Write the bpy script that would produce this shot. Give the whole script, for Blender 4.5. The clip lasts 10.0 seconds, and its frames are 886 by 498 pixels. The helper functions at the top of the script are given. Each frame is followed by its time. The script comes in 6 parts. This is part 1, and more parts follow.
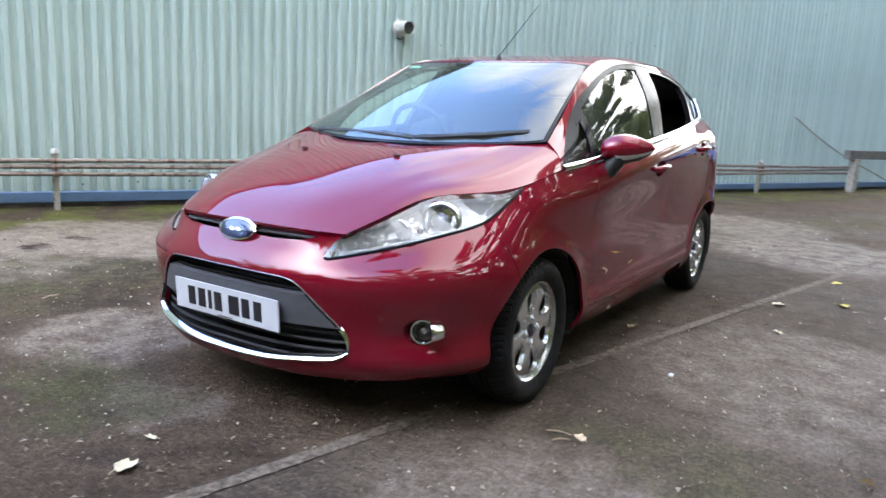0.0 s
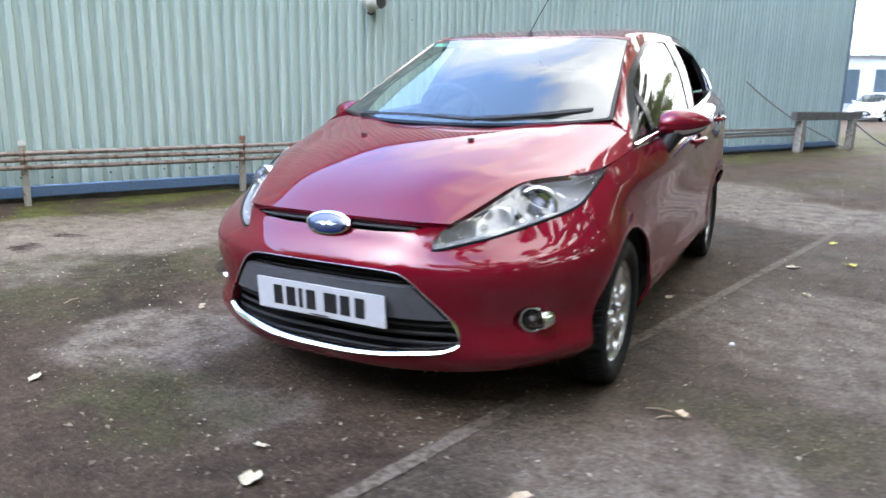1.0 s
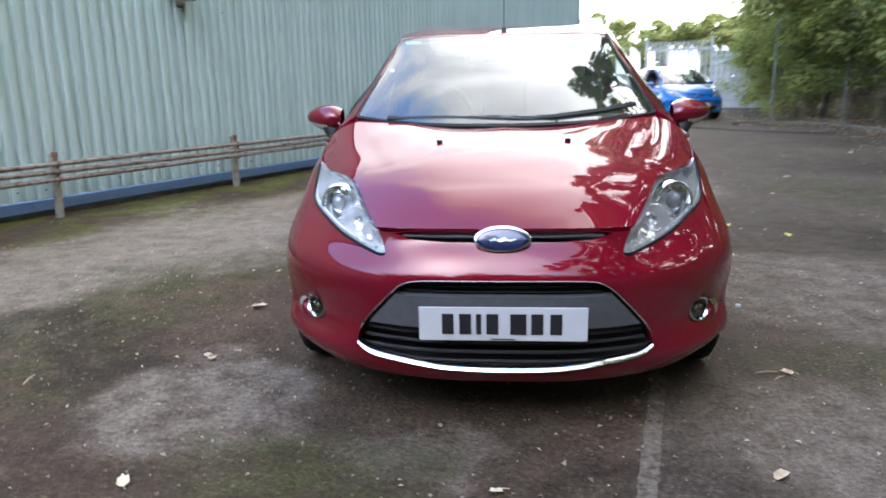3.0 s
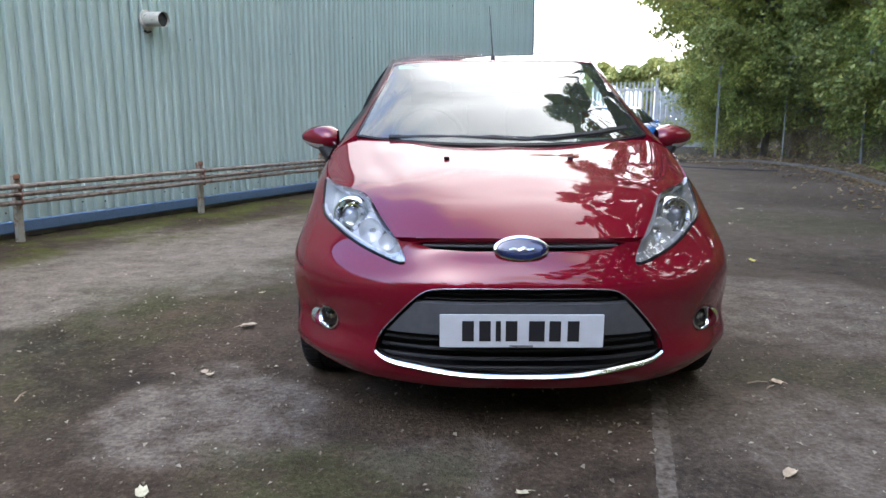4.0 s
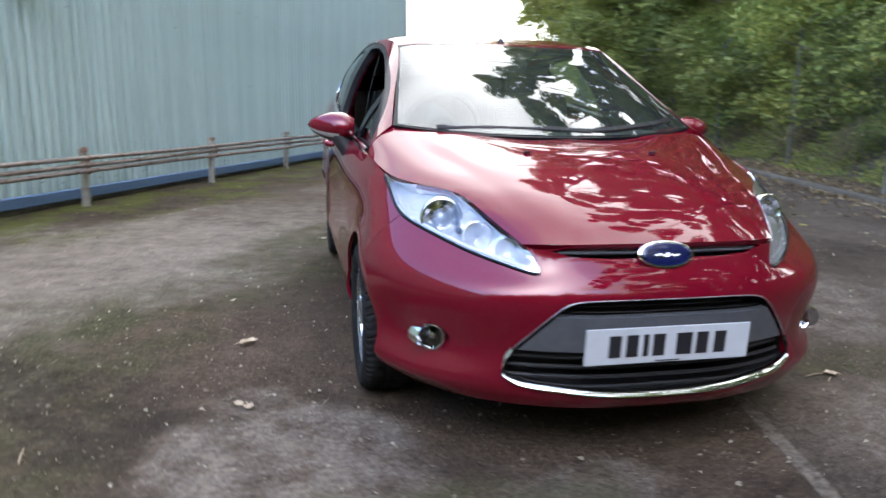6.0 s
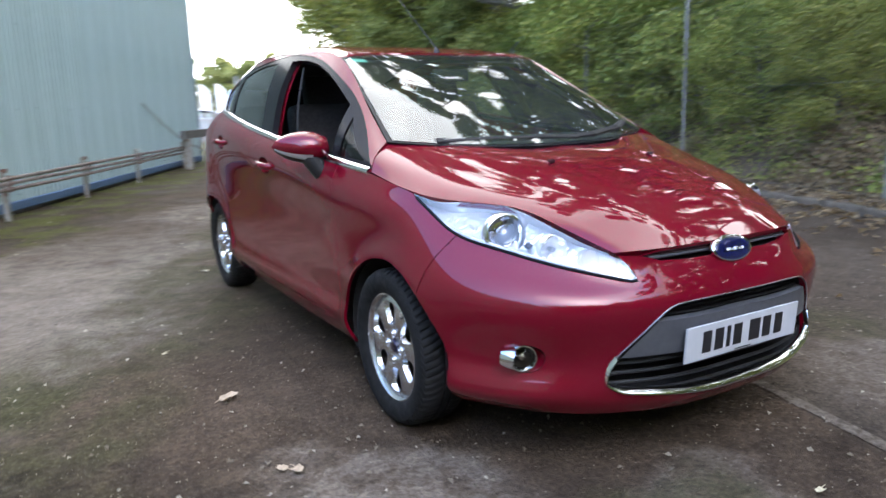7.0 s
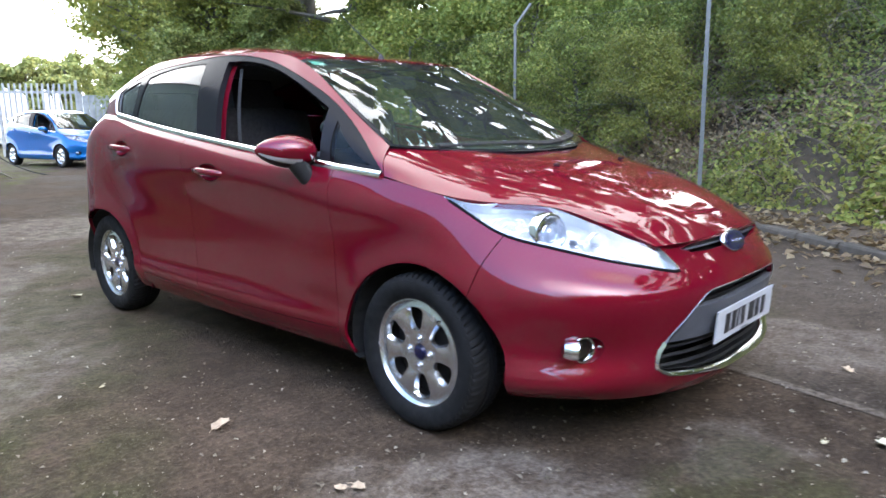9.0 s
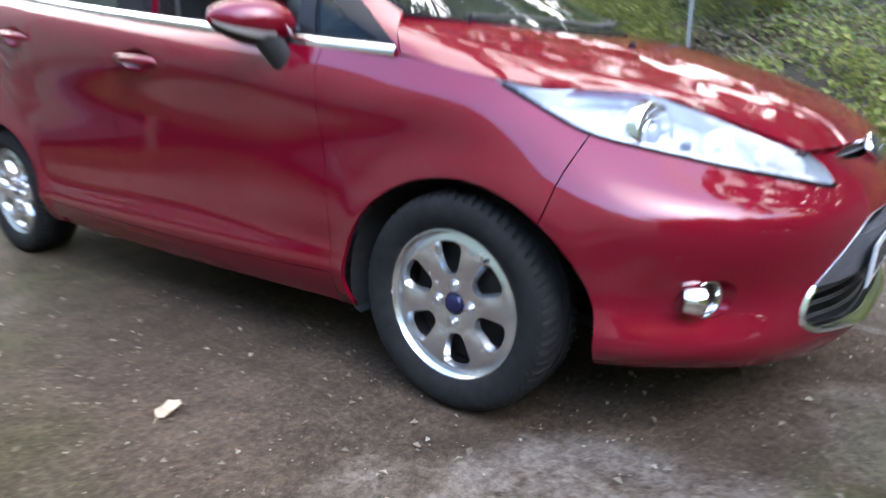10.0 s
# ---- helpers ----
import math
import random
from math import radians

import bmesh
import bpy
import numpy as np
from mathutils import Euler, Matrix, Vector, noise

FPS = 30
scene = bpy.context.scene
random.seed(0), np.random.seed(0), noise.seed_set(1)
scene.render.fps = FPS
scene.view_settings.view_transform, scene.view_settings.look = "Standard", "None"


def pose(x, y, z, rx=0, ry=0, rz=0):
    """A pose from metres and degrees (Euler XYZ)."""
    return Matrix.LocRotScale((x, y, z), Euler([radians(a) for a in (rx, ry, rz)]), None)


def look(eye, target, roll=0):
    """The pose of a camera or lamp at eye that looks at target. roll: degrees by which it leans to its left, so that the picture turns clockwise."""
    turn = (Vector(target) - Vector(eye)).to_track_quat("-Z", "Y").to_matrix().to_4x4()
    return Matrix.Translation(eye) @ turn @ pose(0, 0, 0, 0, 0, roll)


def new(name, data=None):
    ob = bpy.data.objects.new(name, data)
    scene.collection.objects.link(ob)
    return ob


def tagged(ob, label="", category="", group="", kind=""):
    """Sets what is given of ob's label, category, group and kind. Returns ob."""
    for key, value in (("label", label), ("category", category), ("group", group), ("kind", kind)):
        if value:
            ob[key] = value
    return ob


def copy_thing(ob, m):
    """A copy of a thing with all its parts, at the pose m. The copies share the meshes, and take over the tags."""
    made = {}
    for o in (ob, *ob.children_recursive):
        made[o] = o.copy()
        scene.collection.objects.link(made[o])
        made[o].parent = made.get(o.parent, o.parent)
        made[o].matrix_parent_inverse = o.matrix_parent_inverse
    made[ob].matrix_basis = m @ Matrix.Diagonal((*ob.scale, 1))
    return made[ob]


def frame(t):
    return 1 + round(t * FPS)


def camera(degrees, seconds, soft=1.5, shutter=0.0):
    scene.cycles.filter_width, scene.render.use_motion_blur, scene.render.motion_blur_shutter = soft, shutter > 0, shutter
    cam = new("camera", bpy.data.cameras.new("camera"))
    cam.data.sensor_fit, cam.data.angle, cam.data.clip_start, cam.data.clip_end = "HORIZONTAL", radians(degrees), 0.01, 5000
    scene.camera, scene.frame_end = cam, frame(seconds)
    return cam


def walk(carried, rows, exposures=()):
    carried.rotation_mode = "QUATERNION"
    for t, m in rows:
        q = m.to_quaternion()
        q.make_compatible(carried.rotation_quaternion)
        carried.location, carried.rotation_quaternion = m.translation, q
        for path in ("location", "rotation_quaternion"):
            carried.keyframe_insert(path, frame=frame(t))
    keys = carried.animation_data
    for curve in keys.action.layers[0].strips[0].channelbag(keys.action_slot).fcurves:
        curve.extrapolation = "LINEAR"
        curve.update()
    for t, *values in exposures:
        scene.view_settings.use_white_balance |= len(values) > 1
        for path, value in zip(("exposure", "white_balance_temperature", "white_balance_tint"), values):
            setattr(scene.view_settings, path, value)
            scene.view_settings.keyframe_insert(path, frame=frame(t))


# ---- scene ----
cam = camera(64.0, 10.0, 1.5, 0.8)
PATH = [
    (0, (1.911, -2.392, 1.071), (0.847, -0.738, 0.706), 2.8),
    (0.5, (1.71, -2.558, 1.098), (0.75, -0.848, 0.702), 2.4),
    (1, (1.416, -2.617, 1.089), (0.509, -0.887, 0.657), 1.0),
    (1.5, (1.094, -2.704, 1.127), (0.38, -0.898, 0.649), 1.4),
    (2, (0.703, -2.869, 1.159), (0.233, -0.99, 0.661), -0.8),
    (2.5, (0.358, -2.849, 1.143), (0.033, -0.947, 0.619), -2.6),
    (3, (0.025, -2.887, 1.133), (-0.165, -0.949, 0.677), -1.2),
    (3.2, (-0.07, -2.918, 1.126), (-0.201, -0.971, 0.69), -1.1),
    (4.5, (-0.24, -2.975, 1.043), (-0.247, -1.003, 0.706), 0.6),
    (5, (-0.382, -2.882, 1.06), (-0.305, -0.917, 0.696), 1.3),
    (5.5, (-0.668, -2.741, 1.09), (-0.448, -0.796, 0.677), 1.3),
    (5.7, (-0.817, -2.7, 1.069), (-0.543, -0.76, 0.665), 1.7),
    (6.8, (-1.679, -2.253, 1.135), (-0.83, -0.489, 0.726), -2.4),
    (7, (-1.842, -2.177, 1.11), (-0.876, -0.469, 0.722), -1.8),
    (7.5, (-2.154, -1.984, 1.114), (-0.984, -0.411, 0.722), -2.2),
    (8, (-2.368, -1.841, 1.127), (-1.075, -0.367, 0.738), -2.2),
    (8.5, (-2.514, -1.778, 1.111), (-1.128, -0.383, 0.744), -1.4),
    (9, (-2.499, -1.677, 1.087), (-1.062, -0.333, 0.728), -0.7),
    (9.5, (-2.325, -1.398, 1.003), (-0.906, -0.050, 0.591), -1.2),
    (10, (-2.158, -0.988, 0.876), (-0.631, 0.196, 0.358), 0.2),
]
EXPOSE = [(0, .66, 6900, 10), (1.5, .64, 6900, 10), (2.5, .40, 6900, 10), (3.2, .22, 6900, 10), (4.5, .06, 6900, 10), (5.5, .16, 6900, 10), (7, .28, 6900, 10), (9, .52, 6900, 10), (10, .88, 6900, 10)]
walk(cam, [(t, look(eye, target, roll)) for t, eye, target, roll in PATH], EXPOSE)

# ---------------- sky, sun, exposure ----------------
SUN_UP, SUN_ROUND = 48.0, 200.0
world = bpy.data.worlds.new("sky")
scene.world = world
world.use_nodes = True
wn, wl = world.node_tree.nodes, world.node_tree.links
wn.clear()
w_out, w_bg = wn.new("ShaderNodeOutputWorld"), wn.new("ShaderNodeBackground")
w_sky = wn.new("ShaderNodeTexSky")
w_sky.sky_type, w_sky.sun_disc = "NISHITA", False
w_sky.sun_elevation, w_sky.sun_rotation = radians(SUN_UP), radians(SUN_ROUND)
w_sky.dust_density = 1.0
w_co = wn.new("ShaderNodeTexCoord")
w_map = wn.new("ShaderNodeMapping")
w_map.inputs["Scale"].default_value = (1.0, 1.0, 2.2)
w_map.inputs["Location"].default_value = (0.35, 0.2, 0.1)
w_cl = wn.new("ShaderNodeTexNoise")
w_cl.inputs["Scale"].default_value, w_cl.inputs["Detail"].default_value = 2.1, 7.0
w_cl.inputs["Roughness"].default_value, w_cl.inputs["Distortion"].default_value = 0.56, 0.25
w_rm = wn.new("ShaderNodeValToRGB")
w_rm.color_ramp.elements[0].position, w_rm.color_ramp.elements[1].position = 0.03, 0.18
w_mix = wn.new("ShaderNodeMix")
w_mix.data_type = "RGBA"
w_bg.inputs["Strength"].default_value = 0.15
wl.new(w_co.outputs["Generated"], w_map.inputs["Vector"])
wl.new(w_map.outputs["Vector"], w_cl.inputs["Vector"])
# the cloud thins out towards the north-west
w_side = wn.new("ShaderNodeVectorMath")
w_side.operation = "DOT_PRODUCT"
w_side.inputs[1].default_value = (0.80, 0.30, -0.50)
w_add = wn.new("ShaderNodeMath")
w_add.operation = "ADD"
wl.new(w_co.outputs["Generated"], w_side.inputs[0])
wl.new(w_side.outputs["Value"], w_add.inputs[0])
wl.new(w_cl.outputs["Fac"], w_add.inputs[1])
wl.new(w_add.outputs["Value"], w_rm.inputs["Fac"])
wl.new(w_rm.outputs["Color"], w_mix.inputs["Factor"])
w_gain = wn.new("ShaderNodeVectorMath")
w_gain.operation = "MULTIPLY"
w_gain.inputs[1].default_value = (4.9, 5.75, 6.9)
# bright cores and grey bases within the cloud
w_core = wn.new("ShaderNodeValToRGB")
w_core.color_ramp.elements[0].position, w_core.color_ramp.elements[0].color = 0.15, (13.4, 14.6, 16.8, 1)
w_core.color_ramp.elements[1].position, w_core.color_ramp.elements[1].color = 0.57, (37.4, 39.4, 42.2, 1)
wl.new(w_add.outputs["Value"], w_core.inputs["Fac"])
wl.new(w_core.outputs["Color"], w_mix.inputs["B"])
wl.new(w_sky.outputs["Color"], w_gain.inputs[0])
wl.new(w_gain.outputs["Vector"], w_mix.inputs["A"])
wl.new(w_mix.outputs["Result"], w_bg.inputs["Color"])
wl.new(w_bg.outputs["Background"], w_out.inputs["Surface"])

sun_data = bpy.data.lights.new("sun", "SUN")
sun_data.energy, sun_data.angle, sun_data.color = 0.5, radians(45), (1.0, 0.95, 0.88)
sun = new("sun", sun_data)
_az, _el = radians(SUN_ROUND), radians(SUN_UP)
sun_from = Vector((math.sin(_az) * math.cos(_el), math.cos(_az) * math.cos(_el), math.sin(_el)))
sun.matrix_world = look(sun_from * 40, (0, 0, 0))

# ---------------- materials ----------------
class Mat:
    """A node material with a Principled surface and short ways to wire it."""

    def __init__(self, name, base=(0.5, 0.5, 0.5), rough=0.5, metal=0.0, coat=0.0, spec=0.5):
        self.m = bpy.data.materials.new(name)
        self.m.use_nodes = True
        self.n, self.l = self.m.node_tree.nodes, self.m.node_tree.links
        self.p = self.n["Principled BSDF"]
        self.out = self.n["Material Output"]
        self.p.inputs["Base Color"].default_value = (*base, 1)
        self.p.inputs["Roughness"].default_value = rough
        self.p.inputs["Metallic"].default_value = metal
        self.p.inputs["Coat Weight"].default_value = coat
        self.p.inputs["Coat Roughness"].default_value = 0.03
        self.p.inputs["Specular IOR Level"].default_value = spec
        self.co = self.n.new("ShaderNodeTexCoord")

    def node(self, kind, **values):
        nd = self.n.new(kind)
        for key, value in values.items():
            nd.inputs[key.replace("_", " ")].default_value = value
        return nd

    def noise(self, scale, detail=4.0, rough=0.55, stretch=None, distort=0.0):
        nd = self.node("ShaderNodeTexNoise", Scale=scale, Detail=detail, Roughness=rough, Distortion=distort)
        if stretch:
            mp = self.node("ShaderNodeMapping", Scale=stretch)
            self.l.new(self.co.outputs["Object"], mp.inputs["Vector"])
            self.l.new(mp.outputs["Vector"], nd.inputs["Vector"])
        else:
            self.l.new(self.co.outputs["Object"], nd.inputs["Vector"])
        return nd.outputs["Fac"]

    def ramp(self, src, lo, hi, a=(0, 0, 0), b=(1, 1, 1)):
        nd = self.n.new("ShaderNodeValToRGB")
        e = nd.color_ramp.elements
        e[0].position, e[1].position = lo, hi
        e[0].color, e[1].color = (*a, 1), (*b, 1)
        self.l.new(src, nd.inputs["Fac"])
        return nd.outputs["Color"]

    def mix(self, fac, a, b, blend="MIX"):
        nd = self.n.new("ShaderNodeMix")
        nd.data_type, nd.blend_type = "RGBA", blend
        for key, v in (("Factor", fac), ("A", a), ("B", b)):
            if isinstance(v, (int, float)):
                nd.inputs[key].default_value = v
            elif isinstance(v, tuple):
                nd.inputs[key].default_value = (*v, 1)
            else:
                self.l.new(v, nd.inputs[key])
        return nd.outputs["Result"]

    def math(self, op, a, b=0.0):
        nd = self.n.new("ShaderNodeMath")
        nd.operation = op
        for i, v in enumerate((a, b)):
            if isinstance(v, (int, float)):
                nd.inputs[i].default_value = v
            else:
                self.l.new(v, nd.inputs[i])
        return nd.outputs[0]

    def color(self, src):
        self.l.new(src, self.p.inputs["Base Color"])
        return self

    def rough(self, src):
        self.l.new(src, self.p.inputs["Roughness"])
        return self

    def bump(self, src, strength=0.3, distance=0.01):
        nd = self.node("ShaderNodeBump", Strength=strength, Distance=distance)
        self.l.new(src, nd.inputs["Height"])
        self.l.new(nd.outputs["Normal"], self.p.inputs["Normal"])
        return self


def plain(name, base, rough=0.5, metal=0.0, coat=0.0, vary=0.12, scale=9.0, bump=0.0):
    m = Mat(name, base, rough, metal, coat)
    n = m.noise(scale, 5)
    dark = tuple(c * (1 - vary) for c in base)
    light = tuple(min(1, c * (1 + vary)) for c in base)
    m.color(m.ramp(n, 0.3, 0.7, dark, light))
    m.rough(m.ramp(m.noise(scale * 2.3, 3), 0.3, 0.7, (rough * 0.85,) * 3, (min(1, rough * 1.15),) * 3))
    if bump:
        m.bump(m.noise(scale * 30, 3), bump, 0.002)
    return m.m


def glass(name, tint=(0.9, 0.95, 0.93), clear=1.0, ior=1.75, dust_haze=0.0):
    """A thin pane: clear straight through, with a mirror sheen by Fresnel and a pale green film that paints in a haze
    of light.
    """
    m = Mat(name)
    tr = m.node("ShaderNodeBsdfTransparent", Color=(*[c * clear for c in tint], 1))
    gl = m.node("ShaderNodeBsdfGlossy", Roughness=0.0, Color=(1, 1, 1, 1))
    fr = m.node("ShaderNodeFresnel", IOR=ior)
    mx = m.n.new("ShaderNodeMixShader")
    m.l.new(fr.outputs[0], mx.inputs[0])
    film = m.n.new("ShaderNodeMixShader")
    df = m.node("ShaderNodeBsdfDiffuse", Color=(0.55, 0.66, 0.60, 1))
    m.l.new(m.ramp(m.noise(3, 2), .25, .75, (dust_haze * .6,) * 3, (dust_haze * 1.4,) * 3), film.inputs[0])
    m.l.new(tr.outputs[0], film.inputs[1])
    m.l.new(df.outputs[0], film.inputs[2])
    m.l.new(film.outputs[0] if dust_haze else tr.outputs[0], mx.inputs[1])
    m.l.new(gl.outputs[0], mx.inputs[2])
    m.l.new(mx.outputs[0], m.out.inputs["Surface"])
    return m.m


def car_paint(name, base, flake=0.12):
    m = Mat(name, base, 0.40, 0.22, 1.0, 0.0)
    m.p.inputs["Coat IOR"].default_value = 1.56
    m.p.inputs["Coat Roughness"].default_value = 0.02
    fl = m.noise(900, 2)
    lo, hi = tuple(c * (1 - flake) for c in base), tuple(min(1, c * (1 + flake)) for c in base)
    dust_haze = m.ramp(m.noise(5, 6), 0.45, 0.8, (0, 0, 0), (0.012, 0.012, 0.012))
    m.color(m.mix(dust_haze, m.ramp(fl, 0.3, 0.7, lo, hi), (0.35, 0.31, 0.27)))
    m.rough(m.ramp(m.noise(7, 5), 0.3, 0.8, (0.38,) * 3, (0.48,) * 3))
    return m.m


RED = car_paint("deep_red_metallic_paint", (0.148, 0.0018, 0.0120))
BLUE = car_paint("bright_blue_metallic_paint", (0.0004, 0.105, 0.330))
WHITE_PAINT = car_paint("white_car_paint", (0.75, 0.76, 0.78), 0.03)
SILVER_PAINT = car_paint("silver_car_paint", (0.42, 0.44, 0.46), 0.05)
BLACK_PLASTIC = plain("black_textured_plastic", (0.018, 0.018, 0.019), 0.45, vary=0.2, scale=40, bump=0.15)
GREY_PLASTIC = plain("dark_grey_grained_plastic", (0.075, 0.077, 0.085), 0.42, vary=0.12, scale=30, bump=0.2)
GLOSS_BLACK = plain("gloss_black_trim", (0.012, 0.012, 0.014), 0.18, vary=0.1)
RUBBER = plain("black_tyre_rubber", (0.012, 0.012, 0.0125), 0.80, vary=0.35, scale=14, bump=0.25)
for _m, _s in ((RUBBER, .2), (BLACK_PLASTIC, .3), (GLOSS_BLACK, .08)):
    _m.node_tree.nodes["Principled BSDF"].inputs["Specular IOR Level"].default_value = _s
CHROME = plain("bright_chrome", (0.82, 0.83, 0.84), 0.07, 1.0, vary=0.03)
ALLOY = plain("painted_silver_alloy", (0.62, 0.63, 0.64), 0.24, 0.9, 0.4, vary=0.07, scale=12)
# near black, so the shade behind the wheel openings is in the colour
ALLOY_DARK = plain("dark_steel_with_shade", (0.035, 0.032, 0.03), 0.6, 0.5, vary=0.3)
def lamp_silver():
    """Bright metallised plastic, moulded in soft facets."""
    m = Mat("lamp_reflector_silver", (0.92, 0.93, 0.94), 0.15, 0.60)
    m.bump(m.noise(26, 1, .4, distort=1.4), .65, .007)
    return m.m


REFLECTOR = lamp_silver()
LAMP_BODY = plain("lamp_bezel_light_grey", (0.78, 0.80, 0.83), 0.25, 0.3, vary=0.05)
INTERIOR = plain("dark_interior_trim", (0.050, 0.051, 0.052), 0.7, vary=0.25, scale=20)
FABRIC = plain("charcoal_seat_fabric", (0.036, 0.034, 0.037), 0.9, vary=0.3, scale=60, bump=0.4)
GLASS = glass("clear_green_tinted_glass", (0.66, 0.82, 0.77), 1.0, 1.95, 0.028)
DARK_GLASS = glass("tinted_side_glass", (0.54, 0.74, 0.65), .9, 1.75, 0.02)
QUARTER_GLASS = glass("dark_quarter_glass", (0.62, 0.74, 0.68), 0.40, 1.22)
LENS = glass("clear_lamp_lens", (0.97, 0.98, 1.0), 1.0)
TAIL_RED = plain("red_lamp_lens", (0.35, 0.01, 0.01), 0.15, vary=0.1)
PLATE = plain("white_reflective_plate", (0.50, 0.51, 0.53), 0.35, vary=0.04, scale=20)
PLATE_INK = plain("black_plate_ink", (0.015, 0.015, 0.018), 0.4, vary=0.1)
BADGE_BLUE = plain("dark_blue_enamel", (0.005, 0.008, 0.055), 0.15, 0.1, 1.0, vary=0.1)
UNDERBODY = plain("black_underbody", (0.008, 0.008, 0.008), 0.9, vary=0.2)

# ---------------- mesh tools ----------------
def thing(name, loc=(0, 0, 0), turn=0.0):
    ob = new(name)
    ob.location, ob.rotation_euler = loc, (0, 0, radians(turn))
    ob.empty_display_size = 0.2
    return ob


def finish(bm, name, mat, smooth=0.0):
    me = bpy.data.meshes.new(name)
    bm.normal_update()
    bm.to_mesh(me)
    bm.free()
    for m in mat if isinstance(mat, (list, tuple)) else (mat,):
        me.materials.append(m)
    if smooth:
        me.shade_smooth()
        me.set_sharp_from_angle(angle=radians(smooth))
    return me


def part(name, bm, mat, parent=None, label="", smooth=0.0):
    """Links a bmesh (or a finished mesh) as one mesh object under a thing or a part."""
    me = bm if isinstance(bm, bpy.types.Mesh) else finish(bm, name, mat, smooth)
    ob = new(name, me)
    ob.parent = parent
    if label:
        tagged(ob, label)
    return ob


def add_box(bm, c, size, turn=None, bevel=0.0):
    m = Matrix.Translation(c) @ (turn.to_4x4() if turn else Matrix()) @ Matrix.Diagonal((*size, 1))
    made = bmesh.ops.create_cube(bm, size=1.0, matrix=m)
    if bevel:
        edges = {e for v in made["verts"] for e in v.link_edges}
        bmesh.ops.bevel(bm, geom=list(edges), offset=bevel, segments=2, affect="EDGES", profile=0.6)
    return bm


def box(c, size, turn=None, bevel=0.0):
    return add_box(bmesh.new(), c, size, turn, bevel)


def add_tube(bm, points, radius, sides=10, caps=True):
    """A round tube along points; radius may be one number or one for each point."""
    pts = [Vector(p) for p in points]
    rad = radius if isinstance(radius, (list, tuple)) else [radius] * len(pts)
    rings, up = [], None
    for i, p in enumerate(pts):
        way = (pts[min(i + 1, len(pts) - 1)] - pts[max(i - 1, 0)]).normalized()
        if up is None:
            up = way.orthogonal().normalized()
        up = (up - way * up.dot(way)).normalized()
        side = way.cross(up)
        rings.append([bm.verts.new(p + (up * math.cos(a) + side * math.sin(a)) * rad[i]) for a in (2 * math.pi * k / sides for k in range(sides))])
    for a, b in zip(rings, rings[1:]):
        for k in range(sides):
            bm.faces.new((a[k], b[k], b[(k + 1) % sides], a[(k + 1) % sides]))
    if caps:
        bm.faces.new(rings[0])
        bm.faces.new(rings[-1][::-1])
    bmesh.ops.recalc_face_normals(bm, faces=bm.faces)
    return bm


def tube(points, radius, sides=10, caps=True):
    return add_tube(bmesh.new(), points, radius, sides, caps)


def add_lathe(bm, profile, centre, axis, sides=32, close=False):
    """Turns (radius, along) pairs round an axis through centre."""
    axis = Vector(axis).normalized()
    up = axis.orthogonal().normalized()
    side = axis.cross(up)
    rings = []
    for r, h in profile:
        rings.append([bm.verts.new(Vector(centre) + axis * h + (up * math.cos(a) + side * math.sin(a)) * max(r, 1e-4)) for a in (2 * math.pi * k / sides for k in range(sides))])
    pairs = list(zip(rings, rings[1:])) + ([(rings[-1], rings[0])] if close else [])
    for a, b in pairs:
        for k in range(sides):
            bm.faces.new((a[k], a[(k + 1) % sides], b[(k + 1) % sides], b[k]))
    bmesh.ops.recalc_face_normals(bm, faces=bm.faces)
    return bm


def lathe(profile, centre, axis, sides=32, close=False):
    return add_lathe(bmesh.new(), profile, centre, axis, sides, close)


def add_grid(bm, rows, flip=False):
    """Quads over a list of rows of points."""
    vs = [[bm.verts.new(p) for p in row] for row in rows]
    for a, b in zip(vs, vs[1:]):
        for k in range(len(a) - 1):
            f = (a[k], a[k + 1], b[k + 1], b[k])
            bm.faces.new(f[::-1] if flip else f)
    return bm


def spline_basis(knots, q):
    """Rows of weights by which a natural cubic through values at knots is read at q."""
    k, q = np.asarray(knots, float), np.atleast_1d(np.asarray(q, float))
    n, h = len(k), np.diff(k)
    a, r = np.eye(n), np.zeros((n, n))
    for i in range(1, n - 1):
        a[i, i - 1:i + 2] = h[i - 1], 2 * (h[i - 1] + h[i]), h[i]
        r[i, i - 1:i + 2] = 6 / h[i - 1], -6 / h[i - 1] - 6 / h[i], 6 / h[i]
    bend = np.linalg.solve(a, r)
    i = np.clip(np.searchsorted(k, q, "right") - 1, 0, n - 2)
    hi, u = h[i], (q - k[i]) / h[i]
    eye = np.eye(n)
    return ((1 - u)[:, None] * eye[i] + u[:, None] * eye[i + 1]
            + (((1 - u) ** 3 - (1 - u)) * hi**2 / 6)[:, None] * bend[i] + ((u**3 - u) * hi**2 / 6)[:, None] * bend[i + 1])


def curve_through(points, n):
    """n points on a smooth curve through the given ones."""
    p = np.array(points, float)
    k = np.r_[0, np.cumsum(np.linalg.norm(np.diff(p, axis=0), axis=1) ** 0.8)]
    return spline_basis(k, np.linspace(0, k[-1], n)) @ p


